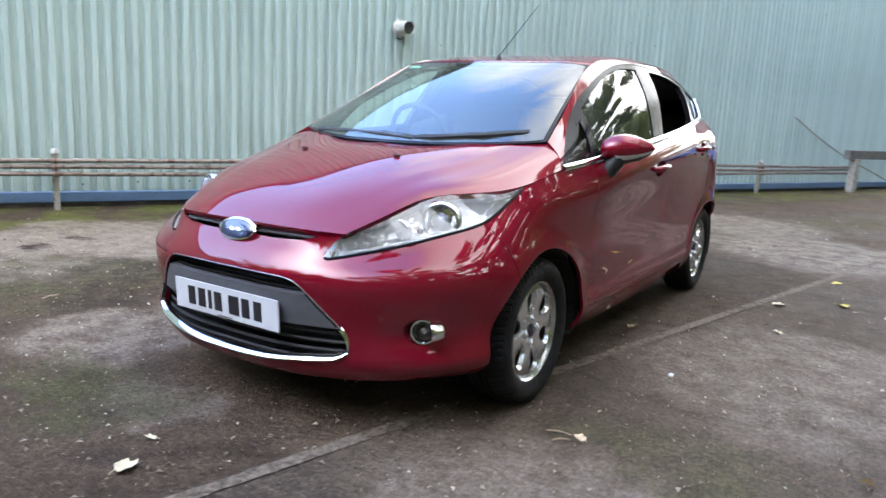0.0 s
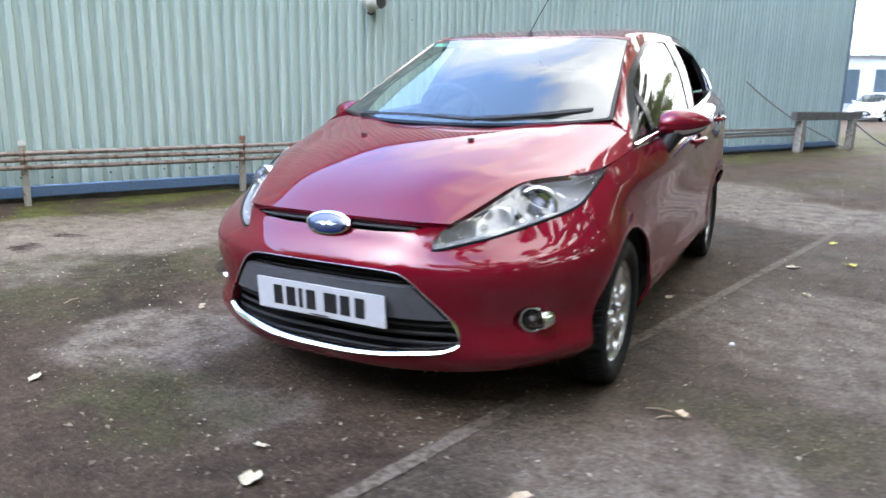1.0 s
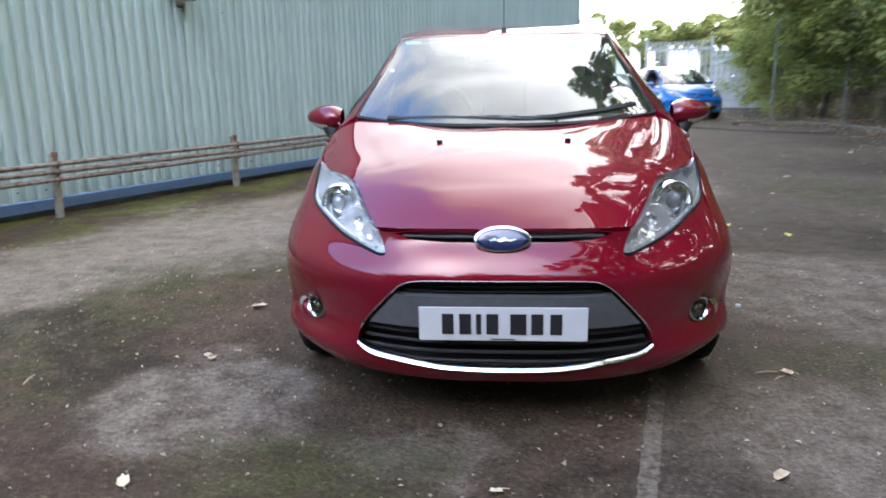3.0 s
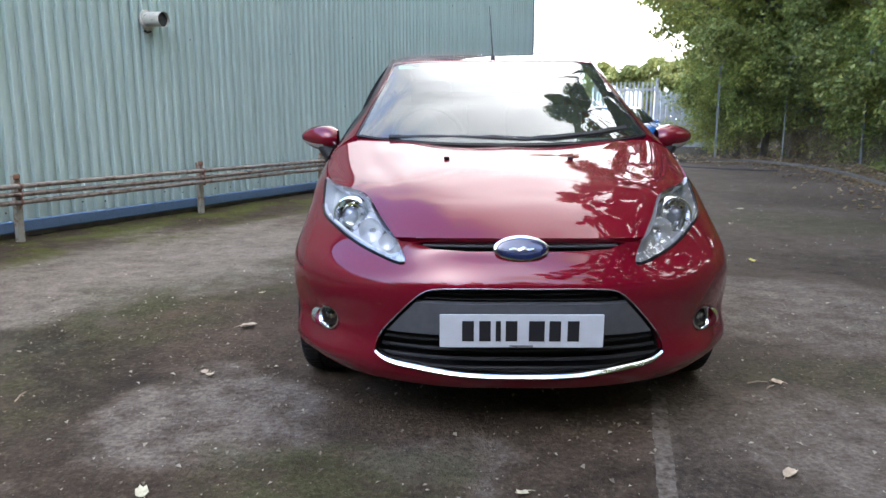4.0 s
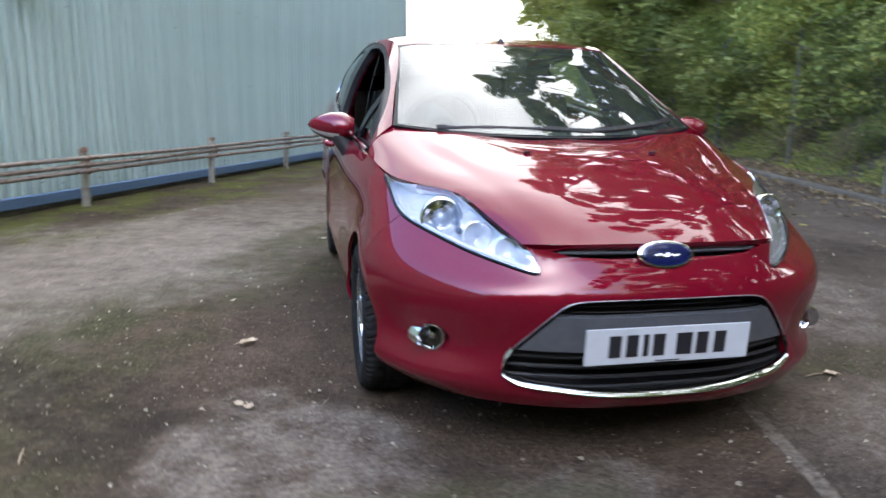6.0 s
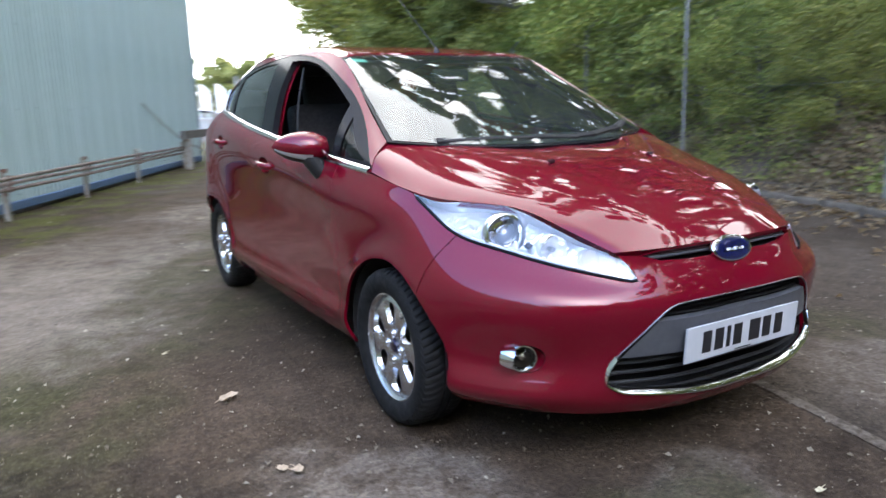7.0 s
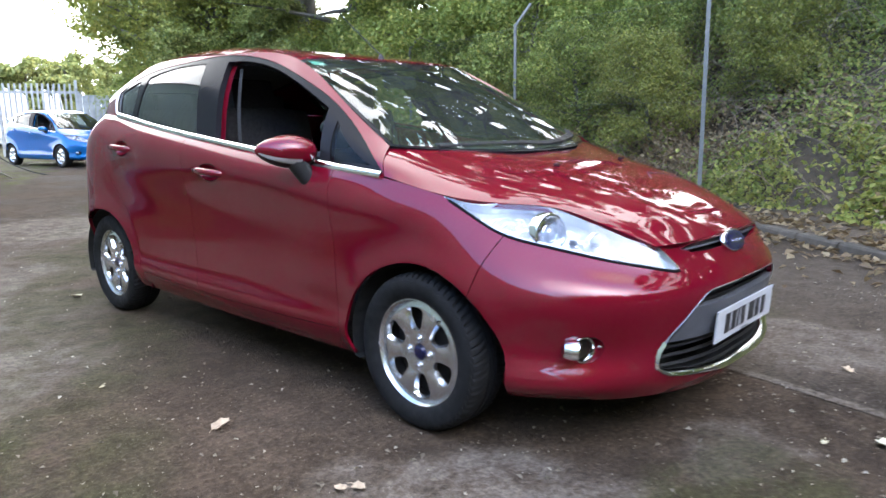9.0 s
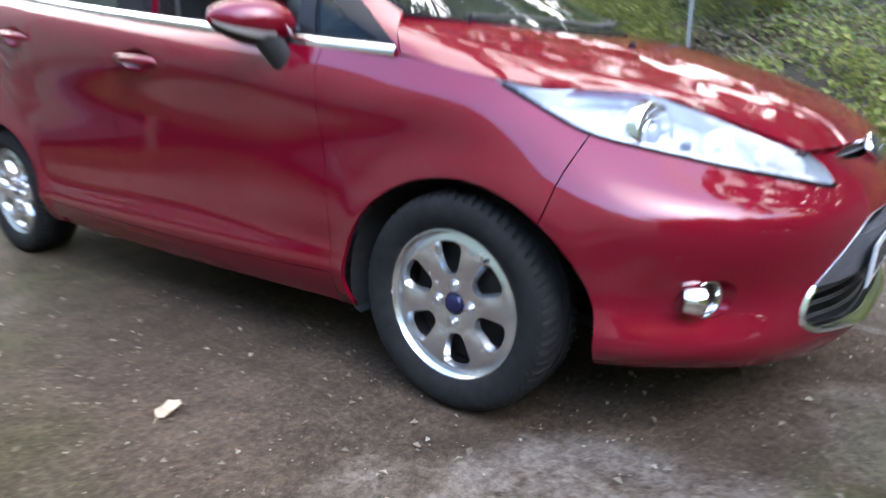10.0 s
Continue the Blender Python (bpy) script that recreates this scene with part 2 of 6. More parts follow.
class Patch:
    """A smooth surface lofted over guide curves, each with the same stations. Its parameters run in about metres."""

    def __init__(self, curves, hubs=(), radius=0.0, swell=0.0, rise=None):
        """Round hubs (y, z) the surface swells outwards at a lip of this radius; rise(x, y) lifts it."""
        self.hubs, self.radius, self.swell, self.rise = hubs, radius, swell, rise
        self.c = np.array(curves, float)
        self.ks = np.r_[0, np.cumsum(np.linalg.norm(np.diff(self.c, axis=1), axis=2).mean(0))]
        self.kt = np.r_[0, np.cumsum(np.linalg.norm(np.diff(self.c, axis=0), axis=2).mean(1))]
        self.S, self.T = self.ks[-1], self.kt[-1]
        self.gs, self.gt = np.linspace(0, self.S, 260), np.linspace(0, self.T, 70)
        self.g = self.lips(np.einsum("ta,abx,sb->tsx", spline_basis(self.kt, self.gt), self.c, spline_basis(self.ks, self.gs)))

    def at(self, st):
        st = np.atleast_2d(np.asarray(st, float))
        return self.lips(np.einsum("pa,abx,pb->px", spline_basis(self.kt, st[:, 1]), self.c, spline_basis(self.ks, st[:, 0])))

    def lips(self, p):
        for y, z in self.hubs:
            d = np.hypot(p[..., 1] - y, (p[..., 2] - z) * 1.12)
            lip = np.where(d < self.radius, 1.0, np.exp(-((d - self.radius) / .050) ** 2))
            p[..., 0] += self.swell * lip * np.clip((p[..., 0] - .70) / .08, 0, 1)
        if self.rise:
            p[..., 2] += self.rise(p[..., 0], p[..., 1])
        return p

    def normal(self, st, e=0.004):
        st = np.atleast_2d(np.asarray(st, float))
        n = np.cross(self.at(st + (e, 0)) - self.at(st - (e, 0)), self.at(st + (0, e)) - self.at(st - (0, e)))
        return n / np.maximum(np.linalg.norm(n, axis=1, keepdims=True), 1e-12)

    def find(self, points, weight=(1, 1, 1), span=None):
        """The parameters whose places lie nearest to points, by weighted axes; span limits s."""
        w, out = np.array(weight, float), []
        ok = np.ones(len(self.gs), bool) if span is None else (self.gs >= span[0]) & (self.gs <= span[1])
        for p in np.array(points, float):
            d = (((self.g - p) * w) ** 2).sum(-1)
            d[:, ~ok] = 1e9
            i, j = np.unravel_index(d.argmin(), d.shape)
            st = np.array([self.gs[j], self.gt[i]])
            for _ in range(6):
                r = (self.at(st)[0] - p) * w
                jac = np.stack([((self.at(st + e)[0] - self.at(st - e)[0]) * w) / 2e-3 for e in np.eye(2) * 1e-3], 1)
                st = st - np.clip(np.linalg.lstsq(jac, r, rcond=None)[0], -0.03, 0.03)
                st = np.clip(st, 0, (self.S, self.T))
            out.append(st)
        return np.array(out)

    def cut(self, lines, ds=0.03, dt=0.03, s0=0.0, s1=None):
        """Faces over the whole patch, split along lines (arrays of parameters): vertices as parameters, faces as index lists."""
        s1 = self.S if s1 is None else s1
        bm = bmesh.new()
        ns, nt = max(2, int(round((s1 - s0) / ds))), max(2, int(round(self.T / dt)))
        add_grid(bm, [[(s0 + (s1 - s0) * i / ns, self.T * j / nt, 0) for i in range(ns + 1)] for j in range(nt + 1)])
        for line in lines:
            for a, b in zip(line, line[1:]):
                a, b = Vector((*a, 0)), Vector((*b, 0))
                way = b - a
                if way.length < 1e-6:
                    continue
                no = Vector((-way.y, way.x, 0)).normalized()
                along = way.normalized()
                near = []
                for f in bm.faces:
                    rel = [v.co - a for v in f.verts]
                    u = [r.dot(along) for r in rel]
                    d = [r.dot(no) for r in rel]
                    if min(u) < way.length + 0.002 and max(u) > -0.002 and min(d) < 1e-6 and max(d) > -1e-6:
                        near.append(f)
                geom = list({*near, *(e for f in near for e in f.edges), *(v for f in near for v in f.verts)})
                if near:
                    bmesh.ops.bisect_plane(bm, geom=geom, dist=2e-5, plane_co=a, plane_no=no)
        bm.verts.index_update()
        st = np.array([v.co[:2] for v in bm.verts])
        faces = [[v.index for v in f.verts] for f in bm.faces]
        bm.free()
        return st, faces


def inside(p, poly):
    """Whether points p lie inside a closed outline."""
    p, poly = np.atleast_2d(p), np.asarray(poly)
    hit = np.zeros(len(p), bool)
    for (x0, y0), (x1, y1) in zip(poly, np.roll(poly, -1, 0)):
        over = (y0 > p[:, 1]) != (y1 > p[:, 1])
        hit ^= over & (p[:, 0] < (x1 - x0) * (p[:, 1] - y0) / (y1 - y0 + 1e-15) + x0)
    return hit


def skin(patch, st, faces, keep, gap=0.002, lip=0.02, lift=0.0, both=False, mirror=False):
    """Mesh data of the kept faces of a cut patch: gap draws the rim in, lip folds it inwards, lift raises it off the patch.
    both: joined with its mirror image; mirror: the mirror image alone. Returns places, normals and faces."""
    fs = [f for f, k in zip(faces, keep) if k]
    used = sorted({i for f in fs for i in f})
    at = {i: n for n, i in enumerate(used)}
    fs = [[at[i] for i in f] for f in fs]
    p = st[used].copy()
    count = {}
    for f in fs:
        for a, b in zip(f, f[1:] + f[:1]):
            count[(a, b)] = count.get((a, b), 0) + 1
    rim = [(a, b) for (a, b) in count if (b, a) not in count]
    place0 = patch.at(p)
    rim = [(a, b) for a, b in rim if abs(place0[a][0]) + abs(place0[b][0]) > 1e-3]
    push = np.zeros_like(p)
    for a, b in rim:
        way = p[b] - p[a]
        no = np.array([-way[1], way[0]]) / (np.linalg.norm(way) + 1e-12)
        push[a] += no
        push[b] += no
    size = np.linalg.norm(push, axis=1, keepdims=True)
    centre = np.abs(place0[:, 0]) < 1e-3
    move = np.where(size > 1e-6, push / np.maximum(size, 1e-6), 0) * gap
    move[centre] = 0
    p = p + move
    p[:, 0] = np.clip(p[:, 0], 0, patch.S)
    p[:, 1] = np.clip(p[:, 1], 0, patch.T)
    no = patch.normal(np.clip(p, 0.005, (patch.S - 0.005, patch.T - 0.005)))
    pl = patch.at(p) + no * lift
    pl[centre, 0] = 0
    no[centre, 0] = 0
    no /= np.linalg.norm(no, axis=1, keepdims=True)
    if lip:
        rv = sorted({i for e in rim for i in e})
        top = {i: len(pl) + n for n, i in enumerate(rv)}
        low = {i: len(pl) + len(rv) + n for n, i in enumerate(rv)}
        way = {i: np.zeros(2) for i in rv}
        for a, b in rim:
            d = p[b] - p[a]
            for i in (a, b):
                way[i] += np.array([d[1], -d[0]]) / (np.linalg.norm(d) + 1e-12)
        out = []
        for i in rv:
            q = patch.at(p[i] + way[i] / (np.linalg.norm(way[i]) + 1e-9) * 0.002)[0] - patch.at(p[i])[0]
            out.append(q / (np.linalg.norm(q) + 1e-12))
        pl = np.r_[pl, pl[rv], pl[rv] - no[rv] * lip]
        no = np.r_[no, np.array(out).reshape(-1, 3), np.array(out).reshape(-1, 3)]
        fs = fs + [[top[b], top[a], low[a], low[b]] for a, b in rim]
    if mirror or both:
        fl, nm = pl * (-1, 1, 1), no * (-1, 1, 1)
        fm = [f[::-1] for f in fs]
        if mirror:
            return fl, nm, fm
        n = len(pl)
        same = {i: (i if abs(pl[i][0]) < 1e-6 else n + i) for i in range(n)}
        fs = fs + [[same[i] for i in f] for f in fm]
        pl, no = np.r_[pl, fl], np.r_[no, nm]
    return pl, no, fs


def skin_mesh(name, data, mat):
    pl, no, fs = data
    me = bpy.data.meshes.new(name)
    used = sorted({i for f in fs for i in f})
    at = {i: n for n, i in enumerate(used)}
    me.from_pydata(pl[used].tolist(), [], [[at[i] for i in f] for f in fs])
    me.shade_smooth()
    me.normals_split_custom_set_from_vertices(no[used].tolist())
    me.materials.append(mat)
    return me

# ---------------- the hatchback ----------------
def body_side():
    """From the middle of the nose round the flank to the middle of the tail, sill to shoulder."""
    sill = [(0, -.758, .195), (.30, -.733, .197), (.48, -.663, .20), (.65, -.520, .205), (.762, -.34, .21), (.80, 0, .21), (.802, .36, .205),
            (.805, .9, .20), (.805, 1.5, .20), (.80, 2.05, .205), (.80, 2.49, .22), (.775, 2.79, .25), (.62, 2.96, .28), (0, 3.03, .29)]
    chin = [(0, -.795, .262), (.30, -.770, .265), (.482, -.700, .270), (.674, -.560, .272), (.806, -.350, .275), (.838, 0, .30), (.842, .36, .30),
            (.846, .9, .30), (.846, 1.5, .30), (.844, 2.05, .305), (.845, 2.49, .32), (.815, 2.79, .34), (.64, 2.98, .36), (0, 3.05, .37)]
    tuck = [(0, -.788, .345), (.30, -.764, .345), (.474, -.698, .345), (.656, -.543, .340), (.798, -.335, .345), (.836, 0, .36), (.838, .36, .365),
            (.838, .9, .37), (.838, 1.5, .37), (.838, 2.05, .375), (.845, 2.49, .40), (.818, 2.79, .41), (.64, 2.98, .42), (0, 3.05, .43)]
    low = [(0, -.797, .46), (.30, -.777, .455), (.47, -.712, .44), (.665, -.555, .43), (.806, -.335, .44), (.836, 0, .46), (.840, .36, .45),
           (.834, .9, .45), (.834, 1.5, .45), (.836, 2.05, .46), (.846, 2.49, .48), (.822, 2.79, .49), (.64, 2.98, .50), (0, 3.05, .50)]
    brow = [(0, -.797, .555), (.29, -.778, .555), (.46, -.722, .550), (.669, -.557, .562), (.808, -.332, .57), (.828, 0, .60), (.836, .36, .60),
            (.834, .9, .62), (.836, 1.5, .64), (.838, 2.05, .66), (.846, 2.49, .67), (.822, 2.79, .68), (.64, 2.975, .69), (0, 3.035, .69)]
    ledge = [(0, -.768, .606), (.28, -.748, .606), (.420, -.700, .598), (.638, -.507, .622), (.780, -.287, .648), (.816, 0, .69), (.836, .36, .705),
             (.843, .9, .735), (.847, 1.5, .765), (.846, 2.05, .795), (.844, 2.49, .81), (.815, 2.79, .82), (.63, 2.965, .82), (0, 3.02, .82)]
    high = [(0, -.736, .65), (.28, -.717, .648), (.40, -.68, .645), (.59, -.44, .70), (.722, -.23, .735), (.797, 0, .775), (.836, .34, .803),
            (.863, .9, .868), (.866, 1.5, .928), (.856, 2.05, .985), (.838, 2.49, 1.005), (.792, 2.77, 1.00), (.61, 2.94, .92), (0, 3.00, .90)]
    top = [(0, -.731, .685), (.28, -.71, .681), (.411, -.656, .677), (.546, -.355, .792), (.655, -.19, .808), (.728, -.08, .822), (.775, .22, .885),
           (.81, .9, .955), (.81, 1.5, 1.02), (.79, 2.05, 1.085), (.755, 2.43, 1.13), (.70, 2.72, 1.14), (.55, 2.90, 1.12), (0, 2.96, 1.10)]
    return Patch([sill, chin, tuck, low, brow, ledge, high, top], ((0.0, .285), (2.53, .285)), .368, .010)


def smooth(v, a, b):
    u = np.clip((v - a) / (b - a), 0, 1)
    return u * u * (3 - 2 * u)


def bonnet_rise(x, y):
    """The middle of the bonnet stands a little proud of its edges, with a crease between."""
    crease = .405 + .20 * smooth(y, -.60, .24)
    return .0045 * smooth(crease - x, 0, .07) * smooth(y, -.72, -.15) * (1 - smooth(y, .0, .24))


def body_bonnet():
    return Patch([
        [(0, -.731, .690), (.20, -.722, .688), (.33, -.694, .685), (.38, -.674, .683), (.411, -.656, .681)],
        [(0, -.63, .755), (.23, -.612, .757), (.37, -.56, .752), (.43, -.54, .745), (.478, -.51, .742)],
        [(0, -.42, .838), (.25, -.40, .838), (.43, -.37, .822), (.50, -.36, .81), (.546, -.352, .796)],
        [(0, -.16, .912), (.28, -.13, .911), (.52, -.11, .880), (.62, -.12, .854), (.695, -.128, .818)],
        [(0, .06, .948), (.33, .11, .958), (.645, .312, .986), (.733, .268, .943), (.775, .22, .889)]], rise=bonnet_rise)


def body_screen():
    return Patch([
        [(0, .075, .955), (.34, .120, .963), (.60, .255, .985), (.662, .305, .993)],
        [(0, .50, 1.178), (.31, .52, 1.174), (.55, .60, 1.168), (.603, .628, 1.163)],
        [(0, .99, 1.378), (.28, .995, 1.377), (.48, 1.012, 1.372), (.540, 1.025, 1.366)]])


def body_roof():
    return Patch([
        [(0, 1.0, 1.382), (.28, 1.005, 1.381), (.48, 1.022, 1.375), (.540, 1.035, 1.366)],
        [(0, 1.4, 1.445), (.32, 1.4, 1.442), (.53, 1.41, 1.427), (.600, 1.42, 1.405)],
        [(0, 1.9, 1.468), (.32, 1.9, 1.465), (.535, 1.9, 1.449), (.606, 1.9, 1.424)],
        [(0, 2.4, 1.435), (.31, 2.4, 1.432), (.51, 2.4, 1.417), (.580, 2.4, 1.393)],
        [(0, 2.92, 1.345), (.28, 2.91, 1.34), (.45, 2.88, 1.325), (.53, 2.85, 1.305)]])


def body_cabin():
    """The flank above the shoulder: pillars and side windows."""
    return Patch([
        [(.775, .22, .887), (.80, .62, .925), (.812, 1.0, .967), (.81, 1.5, 1.02), (.79, 2.05, 1.085), (.755, 2.43, 1.13), (.70, 2.72, 1.14)],
        [(.738, .262, .94), (.728, .62, 1.048), (.706, 1.01, 1.178), (.730, 1.5, 1.228), (.722, 2.05, 1.268), (.688, 2.44, 1.272), (.634, 2.785, 1.235)],
        [(.667, .302, .993), (.607, .624, 1.163), (.543, 1.030, 1.366), (.604, 1.5, 1.410), (.602, 2.05, 1.418), (.576, 2.43, 1.387), (.53, 2.85, 1.305)]])


def body_tail():
    return Patch([
        [(.70, 2.72, 1.145), (.55, 2.90, 1.125), (0, 2.96, 1.105)],
        [(.63, 2.79, 1.23), (.48, 2.91, 1.23), (0, 2.96, 1.23)],
        [(.53, 2.85, 1.300), (.44, 2.895, 1.318), (0, 2.93, 1.335)]])


def ring(cx, cz, rx, rz, n, a0=0.0, a1=360.0):
    return [(cx + rx * math.cos(radians(a0 + (a1 - a0) * k / n)), cz + rz * math.sin(radians(a0 + (a1 - a0) * k / n))) for k in range(n + 1)]


def wheel_meshes():
    """Tyre, rim and small parts, the hub at the origin and the outer face towards +x."""
    R, W = 0.284, 0.186
    prof = [(.194, .075), (.208, .087), (.238, .094), (.260, .090), (.273, .081), (R - .003, .066), (R, .044), (R, .020), (R - .007, .018), (R - .007, .010), (R, .008),
            (R, -.008), (R - .007, -.010), (R - .007, -.018), (R, -.020), (R, -.044), (R - .003, -.066), (.272, -.082), (.245, -.095), (.198, -.085)]
    tyre, sides = bmesh.new(), 264
    rows = []
    for r, h in prof:
        shoulder = .030 < abs(h) < .086 and r > .262
        rows.append([(h, (r - (.007 if shoulder and k % 4 == 0 else 0)) * math.sin(2 * math.pi * (k + 2.2 * (abs(h) * 18 if shoulder else 0)) / sides), (r - (.007 if shoulder and k % 4 == 0 else 0)) * math.cos(2 * math.pi * (k + 2.2 * (abs(h) * 18 if shoulder else 0)) / sides)) for k in range(sides + 1)])
    add_grid(tyre, rows)
    bmesh.ops.remove_doubles(tyre, verts=tyre.verts, dist=1e-5)
    bmesh.ops.recalc_face_normals(tyre, faces=tyre.faces)
    tyre_me = finish(tyre, "tyre", RUBBER, 40)
    barrel = lathe([(.191, .076), (.197, .075), (.199, .070), (.193, .062), (.186, .056)], (0, 0, 0), (1, 0, 0), 64)
    # inner part of the same rim, coloured dark for the shade inside
    well = lathe([(.186, .056), (.180, .050), (.174, -.06), (.194, -.085)], (0, 0, 0), (1, 0, 0), 64)
    well_me = finish(well, "rim_well_shaded", ALLOY_DARK, 35)
    barrel_me = finish(barrel, "rim_barrel", ALLOY, 35)
    # face with six rounded openings
    r0, r1 = .076, .165
    rm, hh = (r0 + r1) / 2, (r1 - r0) / 2

    def half_angle(r):
        u = min(1, abs((r - rm) / hh))
        return radians(15.0 + 2.6 * (r - r0) / (r1 - r0)) * (1 - u**4.5) ** 0.4

    def face_x(r):
        return .052 + .014 * math.sin(min(1, r / .19) * math.pi * 0.62) - .010 * max(0, (r - .165) / .03)

    radii = [.03, .045, .06, .072] + [rm - hh * math.cos(math.pi * k / 16) for k in range(17)] + [.172, .180, .187, .1915]
    bm = bmesh.new()
    cols = 9
    for sector in range(6):
        mid = sector * math.pi / 3
        spoke, shut = [], []
        for r in radii:
            w = half_angle(r) if r0 <= r <= r1 else 0.0
            angles = [mid + w + (math.pi / 3 - 2 * w) * k / (cols - 1) for k in range(cols)]
            groove = 0.004 * max(0.0, 1 - ((r - rm) / hh) ** 2)
            spoke.append([(face_x(r) + groove * math.sin(math.pi * k / (cols - 1)), r * math.sin(a), r * math.cos(a)) for k, a in enumerate(angles)])
        add_grid(bm, spoke)
        n0, n1 = radii.index(rm - hh * math.cos(0)), len(radii) - 5
        for k in (0, cols - 1):
            edge = [spoke[i][k] for i in range(n0, n1 + 1)]
            back = []
            for x, y, z in edge:
                ang, r = math.atan2(y, z), math.hypot(y, z)
                centre = mid if k == 0 else mid + math.pi / 3
                ang = centre + (ang - centre + math.pi) % (2 * math.pi) - math.pi
                ang2 = centre + (ang - centre) * 0.78
                rr = rm + (r - rm) * 0.90
                back.append((x - .017, rr * math.sin(ang2), rr * math.cos(ang2)))
            add_grid(bm, [edge, back])
    bmesh.ops.remove_doubles(bm, verts=bm.verts, dist=2e-4)
    bmesh.ops.recalc_face_normals(bm, faces=bm.faces)
    face_me = finish(bm, "rim", ALLOY, 32)
    cap_me = finish(lathe([(.0, .066), (.016, .0655), (.022, .063), (.0235, .058), (.026, .0575), (.030, .050)], (0, 0, 0), (1, 0, 0), 28), "hub_cap", BADGE_BLUE, 40)
    bolt = bmesh.new()
    add_lathe(bolt, [(.0, .070), (.0075, .070), (.0095, .067), (.010, .0565), (.0125, .0562), (.0150, .064), (.0165, .062), (.0172, .050)], (0, .0, .050), (1, 0, 0), 14)
    bolt_me = finish(bolt, "wheel_bolt", ALLOY, 40)
    disc_me = finish(lathe([(.0, .012), (.150, .008), (.165, .0), (.168, -.02), (.0, -.02)], (0, 0, 0), (1, 0, 0), 40), "brake_disc", ALLOY_DARK, 40)
    valve_me = finish(tube([(.070, .120, .125), (.078, .113, .118)], .0035, 6), "valve", BLACK_PLASTIC)
    return tyre_me, barrel_me, face_me, cap_me, bolt_me, disc_me, valve_me, well_me


WHEEL = wheel_meshes()


def add_wheel(car, x, y, turn):
    tyre_me, barrel_me, face_me, cap_me, bolt_me, disc_me, valve_me, well_me = WHEEL
    w = part("wheel", barrel_me, None, car, "six-spoke silver alloy wheel with black tyre")
    s = 1 if x > 0 else -1
    w.matrix_basis = pose(x, y, .282, 0, 0, 0 if s > 0 else 180) @ pose(0, 0, 0, turn, 0, 0)
    part("tyre", tyre_me, None, w)
    part("rim", face_me, None, w)
    part("rim_well_shaded", well_me, None, w)
    part("hub_cap", cap_me, None, w, "round dark blue centre cap")
    part("brake_disc", disc_me, None, w)
    part("valve", valve_me, None, w)
    for k in range(4):
        b = part("wheel_bolt", bolt_me, None, w)
        b.rotation_euler = (radians(-8 + 90 * k), 0, 0)
    return w


